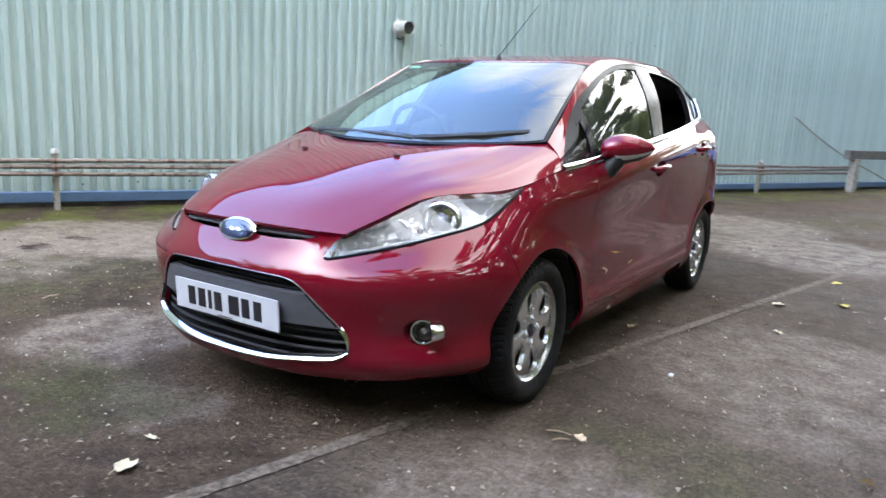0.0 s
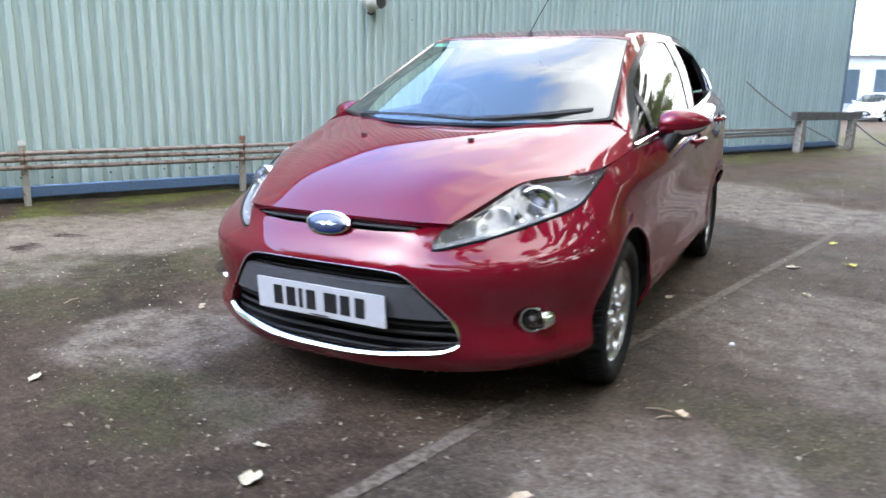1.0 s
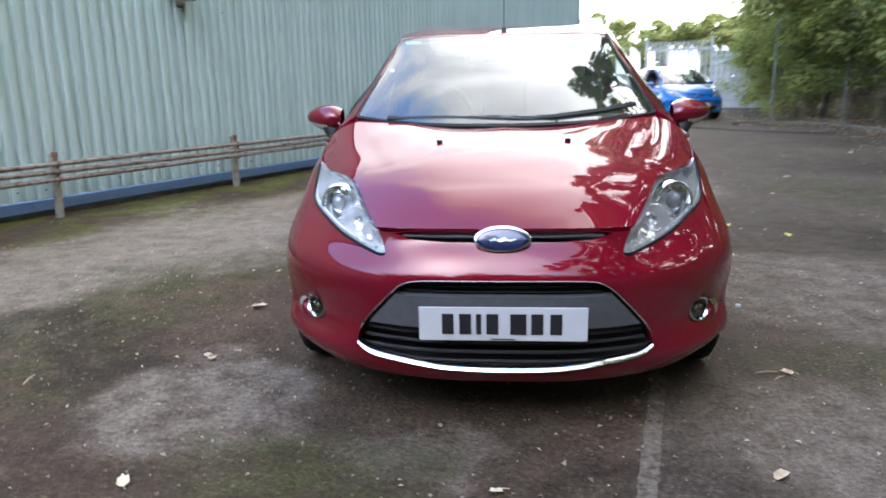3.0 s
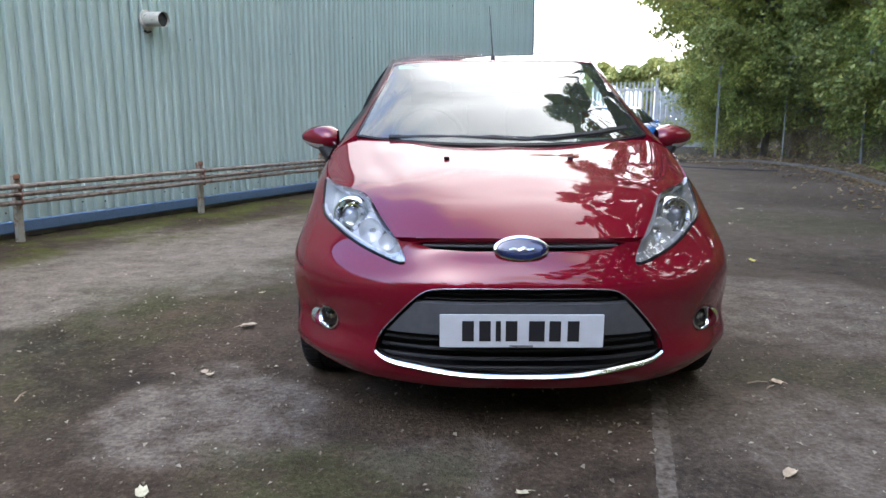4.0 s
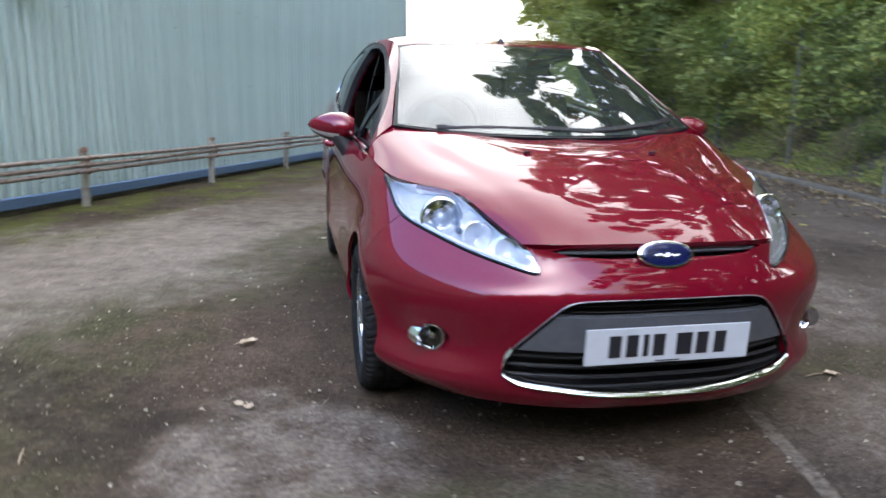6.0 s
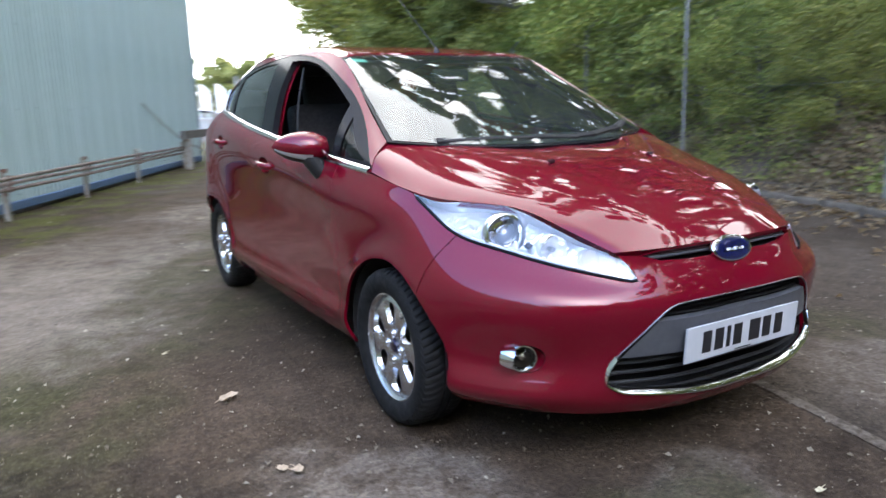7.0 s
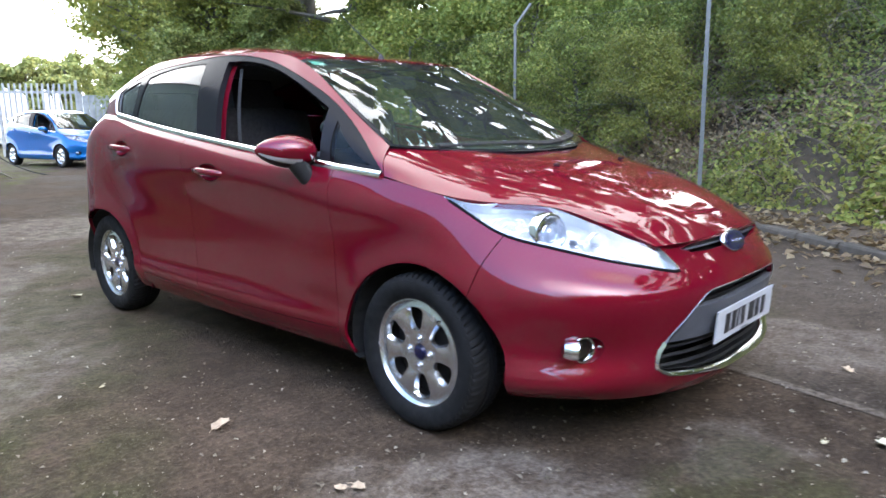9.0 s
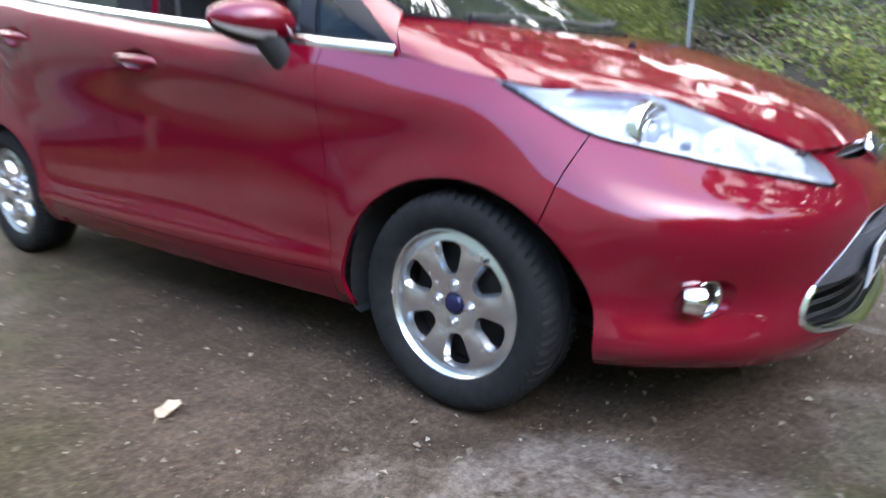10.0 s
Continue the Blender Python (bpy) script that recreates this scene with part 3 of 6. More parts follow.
def build_car():
    car = thing("car")
    side, bonnet, screen, roof, cabin, tail = body_side(), body_bonnet(), body_screen(), body_roof(), body_cabin(), body_tail()
    flank = (side.find([(.78, -.42, .45)])[0][0], side.find([(.80, 2.93, .6)])[0][0])
    nose = (0, side.find([(.74, -.40, .5)])[0][0])

    def on_side(pairs, n=0):
        pts = curve_through(pairs, n) if n else np.array(pairs, float)
        return side.find([(.83, y, z) for y, z in pts], (0, 1, 1), flank)

    def on_nose(pairs, n=0):
        pts = curve_through(pairs, n) if n else np.array(pairs, float)
        return side.find([(x, 0, z) for x, z in pts], (1, 0, 1), nose)

    # ---- outlines
    mouth_xz = [(0, .245), (.20, .252), (.36, .268), (.448, .283), (.478, .304), (.472, .342), (.40, .44), (.335, .508), (.300, .530), (.25, .538), (0, .540)]
    mouth = on_nose(curve_through(mouth_xz[:5], 16).tolist() + curve_through(mouth_xz[4:], 22).tolist()[1:])
    mouth_poly = np.r_[mouth, [(-.1, mouth[-1][1]), (-.1, mouth[0][1])]]
    slot = on_nose([(0, .647), (.18, .647), (.28, .652), (.342, .669), (.30, .6765), (.15, .680), (0, .681)])
    slot_poly = np.r_[slot, [(-.1, slot[-1][1]), (-.1, slot[0][1])]]
    fog_rim = on_nose(ring(.656, .376, .043, .043, 24))
    lamp_low = side.find(curve_through([(.405, -.668, .672), (.385, -.70, .640), (.373, -.712, .605), (.44, -.665, .612), (.56, -.52, .640), (.65, -.37, .672), (.70, -.265, .703), (.722, -.15, .762), (.738, -.035, .830)], 34))
    lamp_low[0][1] = side.T
    lamp_low[-1][1] = side.T
    lamp_top = [(s, side.T) for s in np.linspace(lamp_low[-1][0], lamp_low[0][0], 30)][1:-1]
    lamp_poly = np.r_[lamp_low, lamp_top]
    arch = [on_side(ring(cy, .285, .366, .320, 36, 196, -16)) for cy in (0.012, 2.53)]
    arch_poly = [np.r_[a, [(a[-1][0], -.1), (a[0][0], -.1)]] for a in arch]
    for a in arch:
        a[0][1], a[-1][1] = 0, 0
    wing_line = side.find(curve_through([(.70, -.265, .703), (.74, -.245, .63), (.775, -.22, .53)], 8))
    door_front = on_side([(.46, .93), (.455, .80), (.44, .60), (.43, .40), (.425, .30), (.425, .20)])
    door_front[0][1] = side.T
    door_mid = on_side([(1.545, 1.03), (1.53, .90), (1.51, .60), (1.50, .40), (1.50, .30)])
    door_mid[0][1] = side.T
    rear_edge = [(2.455, 1.13), (2.445, 1.0), (2.42, .85), (2.33, .72), (2.20, .60), (2.13, .46), (2.10, .30)]
    door_rear = on_side(curve_through(rear_edge, 22))
    door_rear[0][1] = side.T
    sill_line = on_side([(.425, .30), (.9, .285), (1.5, .285), (2.10, .30)], 12)
    grips = ((1.285, .866, "front_door"), (2.200, .955, "rear_door"))
    cups = [on_side([(hy + d, hz + e) for d, e in ring(0, 0, .088, .040, 24)]) for hy, hz, door in grips]
    lines = [mouth, slot, fog_rim, *cups, lamp_low, arch[0], arch[1], wing_line, door_front, door_mid, door_rear, sill_line]
    st, faces = side.cut(lines, 0.030, 0.022)
    mids = np.array([st[f].mean(0) for f in faces])
    hole = inside(mids, mouth_poly) | inside(mids, slot_poly) | inside(mids, fog_rim) | inside(mids, cups[0]) | inside(mids, cups[1]) | inside(mids, lamp_poly) | inside(mids, arch_poly[0]) | inside(mids, arch_poly[1])
    lamp = inside(mids, lamp_poly)
    T = side.T

    def left_of(line, ext=True):
        """Parameters that lie nose-wards of an upright line."""
        ln = np.array(line)[np.argsort(np.array(line)[:, 1])]
        return mids[:, 0] < np.interp(mids[:, 1], ln[:, 1], ln[:, 0])

    fog_s = on_side([(-.22, .3)])[0][0]
    wl = wing_line[np.argsort(wing_line[:, 1])]
    bump = np.where(mids[:, 1] > wl[0][1], mids[:, 0] < np.interp(mids[:, 1], wl[:, 1], wl[:, 0]), mids[:, 0] < fog_s)
    above_sill = mids[:, 1] > np.interp(mids[:, 0], sill_line[:, 0], sill_line[:, 1])
    fore, mid_d = left_of(door_front), left_of(door_mid)
    dr = door_rear[np.argsort(door_rear[:, 1])]
    aft = mids[:, 0] < np.interp(mids[:, 1], dr[:, 1], dr[:, 0])
    s_rear = on_side([(2.10, .25)])[0][0]
    regions = {
        "bumper": bump,
        "wing": ~bump & fore,
        "front_door": ~fore & mid_d & above_sill,
        "rear_door": ~fore & ~mid_d & aft & above_sill,
        "sill": ~fore & ~above_sill & (mids[:, 0] < s_rear),
    }
    rest = np.ones(len(faces), bool)
    for r in regions.values():
        rest &= ~r
    regions["rear_quarter"] = rest
    both = {"bumper", "rear_quarter"}
    panels = {}
    for name, region in regions.items():
        keep = region & ~hole
        lip = .02 if name in both else .012
        if name in both:
            panels[name] = part(name, skin_mesh(name, skin(side, st, faces, keep, .0016, lip, both=True), RED), None, car)
        else:
            panels[name] = part(name, skin_mesh(name, skin(side, st, faces, keep, .0013, lip), RED), None, car)
            panels[name + "_r"] = part(name, skin_mesh(name, skin(side, st, faces, keep, .0013, lip, mirror=True), RED), None, car)
    # ---- bonnet, screen, roof
    bst, bf = bonnet.cut([], .016, .02)
    part("bonnet", skin_mesh("bonnet", skin(bonnet, bst, bf, [True] * len(bf), .0018, .025, both=True), RED), None, car)
    edge = [(s, t) for s, t in [(screen.S - .018, 0), (screen.S - .014, screen.T - .02)]]
    head = [(0, screen.T - .034), (screen.S - .09, screen.T - .036), (screen.S - .04, screen.T - .042), (screen.S, screen.T - .060)]
    brow = [(0, screen.T - .021), (screen.S, screen.T - .021)]
    foot = [(0, .014), (screen.S, .014)]
    sst, sf = screen.cut([np.array(edge), np.array(head), np.array(brow), np.array(foot)], .05, .05)
    sm = np.array([sst[f].mean(0) for f in sf])
    pane = (sm[:, 0] < screen.S - .016) & (sm[:, 1] < np.interp(sm[:, 0], [h[0] for h in head], [h[1] for h in head])) & (sm[:, 1] > .014)
    lip_top = sm[:, 1] > screen.T - .021
    glass_pane = part("windscreen", skin_mesh("windscreen", skin(screen, sst, sf, pane, 0, 0, lift=.002, both=True), GLASS), None, car, "raked windscreen of clear tinted glass")
    glass_pane.visible_shadow = False
    part("screen_frame", skin_mesh("screen_frame", skin(screen, sst, sf, ~pane & ~lip_top, -.003, .02, both=True), GLOSS_BLACK), None, car)
    part("roof_lip", skin_mesh("roof_lip", skin(screen, sst, sf, lip_top, .001, .02, lift=.001, both=True), RED), None, car)
    rst, rf = roof.cut([], .06, .06)
    part("roof", skin_mesh("roof", skin(roof, rst, rf, [True] * len(rf), .001, .02, both=True), RED), None, car)
    # ---- cabin sides
    def on_cabin(pairs, n=0, shut=True):
        pts = curve_through(pairs, n) if n else np.array(pairs, float)
        return cabin.find([(.7, y, z) for y, z in pts], (0, 1, 1))

    dlo = np.r_[on_cabin([(.235, .903), (.485, 1.062), (.704, 1.184), (.903, 1.270), (1.139, 1.354), (1.373, 1.397), (1.567, 1.404), (1.828, 1.390), (2.223, 1.358), (2.50, 1.285), (2.545, 1.262)], 44),
                on_cabin([(2.545, 1.262), (2.49, 1.19), (2.43, 1.136)], 4)[1:],
                [(s, .004) for s in np.linspace(cabin.find([(.757, 2.42, 1.13)])[0][0], .03, 20)]]
    quarter = on_cabin([(.305, .925), (.590, 1.092), (.520, .938), (.305, .925)])
    front_w = np.r_[on_cabin([(.580, .952), (.672, 1.142)], 5), on_cabin([(.672, 1.142), (.883, 1.240), (1.117, 1.328), (1.30, 1.366), (1.45, 1.372)], 14)[1:], on_cabin([(1.45, 1.372), (1.31, 1.008)], 7)[1:]]
    rear_w = np.r_[on_cabin([(1.475, 1.026), (1.628, 1.374)], 6), on_cabin([(1.628, 1.374), (1.857, 1.372), (2.06, 1.352), (2.18, 1.330)], 10)[1:], on_cabin([(2.18, 1.330), (2.168, 1.24), (2.158, 1.112)], 5)[1:]]
    small_w = on_cabin([(2.265, 1.318), (2.40, 1.285), (2.49, 1.255), (2.40, 1.148), (2.21, 1.128), (2.225, 1.22), (2.265, 1.318)])
    wins = {"quarter_glass": quarter, "front_window": front_w, "rear_window": rear_w, "small_window": small_w}
    cst, cf = cabin.cut([np.r_[dlo, dlo[:1]]] + [np.r_[w, w[:1]] for w in wins.values()], .05, .04)
    cm = np.array([cst[f].mean(0) for f in cf])
    band = inside(cm, dlo)
    panes = {k: inside(cm, w) for k, w in wins.items()}
    any_pane = np.any(list(panes.values()), axis=0)
    for flip in (False, True):
        part("pillar", skin_mesh("pillar", skin(cabin, cst, cf, ~band, .0005, .02, mirror=flip), RED), None, car)
        frame_part = part("window_frame", skin_mesh("window_frame", skin(cabin, cst, cf, band & ~any_pane, 0, .03, lift=-.003, mirror=flip), GLOSS_BLACK), None, car)
        for k, keep in panes.items():
            open_one = (k == "front_window" and flip) or (k == "rear_window" and not flip)
            if open_one:
                continue
            g = part(k, skin_mesh(k, skin(cabin, cst, cf, keep, 0, 0, lift=-.008, mirror=flip), DARK_GLASS if k != "quarter_glass" else QUARTER_GLASS), None, frame_part)
            g.visible_shadow = False
        s = -1 if flip else 1
        belt = [cabin.at([(q, .0)])[0] + cabin.normal([(q, .02)])[0] * .004 for q in np.linspace(.012, cabin.find([(.757, 2.415, 1.13)])[0][0], 40)]
        up = [cabin.at([q])[0] + cabin.normal([q])[0] * .004 for q in on_cabin([(2.43, 1.136), (2.49, 1.19), (2.548, 1.264)], 8)]
        rows = []
        for h, o in ((-.012, .000), (-.009, .006), (-.002, .0085), (.006, .0075), (.014, .002), (.017, -.006)):
            rows.append([Vector((s * (p[0] + o), p[1], p[2] + h)) for p in belt])
        bm = bmesh.new()
        add_grid(bm, rows, flip=bool(s > 0))
        part("belt_strip", bm, CHROME, car, "bright chrome strip under the side windows", 50)
        part("pillar_strip", tube([(s * p[0], p[1], p[2]) for p in up], .009, 8), CHROME, car, "", 50)
        # door handles
        for (hy, hz, door), rim in zip(grips, cups):
            owner = panels[door + ("_r" if flip else "")]
            edge_c = side.at(rim)
            hx = float(np.mean([q[0] for q in edge_c]))
            bm = tube([(s * (hx + o), hy + d, hz + e) for d, o, e in ((-.108, -.010, -.004), (-.094, .016, -.001), (-.04, .028, .004), (.04, .028, .008), (.094, .016, .008), (.108, -.010, .006))], [.012, .015, .016, .016, .015, .012], 12)
            part("handle", bm, RED, owner, "", 60)
            cup = [[(s * (hx + (q[0] - hx) * f - dp), hy + (q[1] - hy) * f, hz + (q[2] - hz) * f) for q in edge_c] for f, dp in ((1.0, .001), (.95, .008), (.86, .020), (.6, .033), (.3, .037), (.02, .038))]
            part("handle_cup", add_grid(bmesh.new(), cup, flip=flip), RED, owner, "", 60)
    # ---- tail
    tst, tf = tail.cut([], .06, .05)
    part("tailgate_glass", skin_mesh("tailgate_glass", skin(tail, tst, tf, [True] * len(tf), 0, .01, both=True), GLOSS_BLACK), None, car)
    # ---- mouth: dark recess, bars, chrome, plate
    def nose_y(x, z):
        return side.at(on_nose([(abs(x), z)]))[0][1]

    ms = mouth_xz
    outline = [(x, z) for x, z in curve_through(ms[:5], 16)] + [(x, z) for x, z in curve_through(ms[4:], 20)][1:]
    full = outline + [(-x, z) for x, z in outline[::-1][1:-1]]
    bm = bmesh.new()
    rim = [bm.verts.new((x * .995, nose_y(x, z) + .02, z)) for x, z in full]
    back = [bm.verts.new((x * .97, -.60, .39 + (z - .39) * .97)) for x, z in full]
    for k in range(len(full)):
        bm.faces.new((rim[k], rim[(k + 1) % len(full)], back[(k + 1) % len(full)], back[k]))
    bm.faces.new(back)
    bmesh.ops.recalc_face_normals(bm, faces=bm.faces)
    grille = part("grille", bm, BLACK_PLASTIC, car, "black lower grille with slats, grey bar and chrome lip")

    def mouth_half(z):
        up_side = [(q, x) for x, q in outline[15:]]
        lo_side = [(q, x) for x, q in outline[:16]]
        a = np.interp(z, [q for q, _ in lo_side], [x for _, x in lo_side])
        b = np.interp(z, [q for q, _ in up_side], [x for _, x in up_side])
        return a if z < .304 else b

    def bar(z0, z1, mat, name, inset, proud, deep, ends=0.0, label=""):
        """A bar across the mouth that follows the curve of the nose."""
        rows = []
        for z, out in ((z0, -deep), (z0 + .004, proud), ((z0 + z1) / 2, proud + .002), (z1 - .004, proud), (z1, -deep)):
            half = max(.02, mouth_half(min(max(z, .252), .535)) - inset - ends)
            rows.append([(half * u, nose_y(half * u, z) - out, z) for u in np.linspace(-1, 1, 25)])
        bm = bmesh.new()
        add_grid(bm, rows)
        return part(name, bm, mat, grille, label, 40)

    bar(.376, .492, GREY_PLASTIC, "plate_bar", .016, -.004, .03, label="dark grey grained plastic bar")
    bar(.500, .508, BLACK_PLASTIC, "slat", .03, -.03, .02)
    bar(.518, .526, BLACK_PLASTIC, "slat", .03, -.03, .02)
    for z in (.262, .292, .322, .350):
        bar(z, z + .012, BLACK_PLASTIC, "slat", .02, -.03, .03)
    lip_pts = [(x, z) for x, z in outline[:19]]
    low_line = [(x, nose_y(x, z) - .002, z) for x, z in lip_pts]
    bm = bmesh.new()
    add_grid(bm, [[(x, y + dy, z + dz) for x, y, z in [(-a, b, c) for a, b, c in low_line[::-1][:-1]] + low_line] for dy, dz in ((.012, -.006), (-.005, -.005), (-.0085, -.002), (-.0065, .003), (.000, .0085), (.008, .014), (.018, .016))])
    part("chrome_lip", bm, CHROME, grille, "bright chrome lower lip", 50)
    up_line = [(x, nose_y(x, z) - .001, z) for x, z in outline[18:]]
    part("chrome_rim", tube(up_line + [(-x, y, z) for x, y, z in up_line[::-1][1:]], .0020, 8), RIM_TRIM, grille, "", 50)
    # plate with bars in place of its writing
    plate = part("number_plate", box((0, -.799, .4035), (.520, .006, .111), Matrix.Rotation(radians(4), 3, "X"), .002), PLATE, grille, "white number plate with black characters")
    tilt = math.tan(radians(4))
    for k, x in enumerate((-.170, -.116, -.074, -.032, .048, .106, .164)):
        wdt = .020 if k in (2,) else (.062 if k == 4 else .046)
        part("plate_bar_mark", box((x, -.8030 + (.0) * tilt, .4035), (wdt * .80, .0025, .068), Matrix.Rotation(radians(4), 3, "X"), .0008), PLATE_INK, plate)
    part("plate_text_line", box((.0, -.7985, .3535), (.075, .002, .004), Matrix.Rotation(radians(4), 3, "X")), PLATE_INK, plate)
    # slot and oval emblem
    bm = bmesh.new()
    add_grid(bm, [[(x, nose_y(x, .665) + d, z) for x in np.linspace(-.338, .338, 25)] for d, z in ((.004, .640), (.06, .640), (.06, .690), (.006, .686))])
    slot_part = part("upper_grille", bm, BLACK_PLASTIC, car, "slim black slot under the bonnet edge")
    add_slats = [[(x, nose_y(x, .665) + d, z) for x in np.linspace(-.315, .315, 25)] for d, z in ((.03, .656), (.005, .659), (.005, .665), (.03, .667))]
    part("slat", add_grid(bmesh.new(), add_slats), GREY_PLASTIC, slot_part)

    def oval(rx, rz, out, mat, name, parent, dome=.004, label=""):
        bm = bmesh.new()
        rows = []
        for f, o in ((1.0, -.012), (1.0, .0), (.97, dome * .6), (.8, dome * .85), (.5, dome), (.02, dome * 1.1)):
            rows.append([(rx * f * math.cos(a), -.742 - out - o + (.0 + rz * f * math.sin(a)) * .42, .660 + rz * f * math.sin(a)) for a in np.linspace(0, 2 * math.pi, 41)])
        add_grid(bm, rows)
        return part(name, bm, mat, parent, label, 60)

    emblem = oval(.089, .038, .002, CHROME, "emblem", car, label="oval blue emblem with chrome rim")
    oval(.081, .0325, .0050, BADGE_BLUE, "emblem_face", emblem)
    bm = bmesh.new()
    wave = [(-.040 + .08 * k / 20, 0.0) for k in range(21)]
    add_grid(bm, [[(x, -.7540 + h * .42, .660 + (h * .55 + .003 * math.sin(x * 190)) * math.cos(x * 33)) for x, dz in wave] for h in (-.007, .007)])
    part("emblem_script", bm, ALLOY, emblem)
    # ---- lamps
    for flip in (False, True):
        s = -1 if flip else 1
        pod = part("headlamp", skin_mesh("headlamp", skin(side, st, faces, lamp, -.002, .0, lift=-.055, mirror=flip), REFLECTOR), None, car, "large swept-back clear headlamp")
        wall = skin(side, st, faces, lamp, .0005, .058, lift=.0, mirror=flip)
        n_top = len({i for f, k in zip(faces, lamp) if k for i in f})
        wall = (wall[0], -wall[1], [f[::-1] for f in wall[2] if min(f) >= n_top])
        part("lamp_wall", skin_mesh("lamp_wall", wall, LAMP_BODY), None, pod)
        lens = part("lens", skin_mesh("lens", skin(side, st, faces, lamp, .0012, .004, lift=.001, mirror=flip), LENS), None, pod, "clear lens")
        lens.visible_shadow = False
        axis = Vector((s * .25, -1, .12)).normalized()

        def lamp_point(x, y, z, deep=.040):
            return Vector((s * x, y, z)) - axis * deep

        c = lamp_point(.607, -.415, .722, .044)
        part("main_bowl", lathe([(.071, -.024), (.070, .000), (.068, .006), (.064, .009), (.058, .008), (.054, .000), (.044, -.014), (.037, -.013), (.033, -.002), (.030, .000), (.029, -.010)], c, axis, 40), CHROME, pod, "bright ring round the main lamp", 50)
        part("bowl_seam", tube([c + axis * .0085 + (Matrix.Rotation(q, 3, axis) @ axis.orthogonal().normalized()) * .0585 for q in np.linspace(0, 2 * math.pi, 41)], .0011, 5, False), GREY_PLASTIC, pod)
        part("projector", lathe([(.0, .016), (.010, .0145), (.019, .010), (.026, .002), (.029, -.008)], c, axis, 28), GLASS_BALL, pod, "round projector lens", 60)
        c = lamp_point(.515, -.527, .683, .034)
        part("beam_bowl", lathe([(.047, -.014), (.047, .004), (.044, .011), (.040, .008), (.034, -.008), (.020, -.022), (.0, -.026)], c, axis, 36), REFLECTOR, pod, "faceted high beam bowl", 50)
        part("beam_bulb", lathe([(.0, .006), (.007, .004), (.009, -.004), (.009, -.022)], c, axis, 16), GLASS_BALL, pod, "", 50)
        part("small_bulb", lathe([(.0, .010), (.008, .008), (.011, .0), (.011, -.012)], lamp_point(.560, -.468, .690, .034), axis, 16), ALLOY_DARK, pod, "", 50)
        c = lamp_point(.447, -.606, .655, .026)
        part("indicator_bowl", lathe([(.033, -.012), (.033, .002), (.030, .008), (.026, .004), (.013, -.001), (.0, -.003)], c, axis, 28), LENS_SOLID, pod, "", 50)
        for k in range(7):
            q = lamp_point(.405 + .0052 * k, -.668 + .0058 * k, .640 + .0022 * k, .020)
            part("indicator_rib", box(q, (.0022, .012, .030), None, .0006), LENS_SOLID, pod)
        # pale crescent at the outer end
        c = lamp_point(.607, -.415, .724, .030)
        across_l, up_l = axis.cross(Vector((0, 0, 1))).normalized() * -s, Vector((0, 0, 1))
        arc = [c + across_l * -(.092 * math.cos(q)) + up_l * (.092 * math.sin(q)) + Vector((0, .05, .01)) for q in np.linspace(-.75, .75, 12)]
        part("lamp_crescent", tube(arc, [.004] + [.011] * 10 + [.004], 8), LAMP_BODY, pod, "", 50)
        # bezel blade along the lower edge
        blade = [side.at([q])[0] - side.normal([q])[0] * .012 for q in lamp_low[6:26]]
        blade = [(s * p[0], p[1] + .012, p[2] + .016) for p in blade]
        part("lamp_blade", tube(blade, .006, 8), LAMP_BODY, pod, "", 50)
        seal = [side.at([q])[0] + side.normal([q])[0] * .001 for q in lamp_low[4:-1]]
        part("lamp_seal", tube([(s * p[0], p[1], p[2]) for p in seal], .0052, 6), GLOSS_BLACK, pod, "black rubber seal", 50)
        # fog lamp
        axis = Vector((s * .42, -1, .0)).normalized()
        c = Vector((s * .656, side.at(on_nose([(.656, .376)]))[0][1] + .004, .376))
        fog = part("fog_lamp", lathe([(.042, -.05), (.042, .003), (.0435, .007), (.0415, .0105), (.037, .010), (.033, .002), (.031, -.02)], c, axis, 32), CHROME, car, "round fog lamp in a chrome ring", 50)
        across = Vector((s * 1, .42, 0)).normalized()
        bowl = []
        for near, r in ((0.0, 0), (.5, .044), (1.0, .0425)):
            row = []
            for k, q in enumerate(side.at(fog_rim)):
                a = radians(360 * k / 24)
                edge_p = Vector((s * q[0], q[1], q[2]))
                ring_p = c + (across * math.cos(a) + Vector((0, 0, math.sin(a)))) * .0425 - axis * .004
                row.append(edge_p.lerp(ring_p, near) - axis * (.006 if near == .5 else 0))
            bowl.append(row)
        part("fog_recess", add_grid(bmesh.new(), bowl, flip=flip), RED, fog, "", 60)
        part("fog_reflector", lathe([(.031, -.004), (.026, -.02), (.012, -.03), (.0, -.031)], c, axis, 24), ALLOY_DARK, fog, "", 50)
        part("fog_bulb", lathe([(.0, -.004), (.010, -.006), (.013, -.014), (.013, -.028)], c, axis, 16), CHROME, fog, "", 50)
        fl = part("fog_lens", lathe([(.0, .007), (.018, .005), (.033, .001)], c, axis, 24), LENS, fog, "", 60)
        fl.visible_shadow = False
        wing_tail = [c + axis * .002 + Vector((s * .022, .006, .0)), c + Vector((s * .034, .016, .001)), c + Vector((s * .044, .034, .002))]
        part("fog_trim", tube(wing_tail, [.036, .035, .030], 20), CHROME, fog, "", 50)
        # tail lamp
        tl = side.find([(.70, 2.93, .80)])[0]
        bm = bmesh.new()
        add_grid(bm, [[tuple(v * m for v, m in zip(side.at([(tl[0] + a, b)])[0] + side.normal([(tl[0] + a, b)])[0] * .008, (s, 1, 1))) for a in np.linspace(-.05, .16, 7)] for b in np.linspace(tl[1] - .02, side.T - .02, 7)], flip=flip)
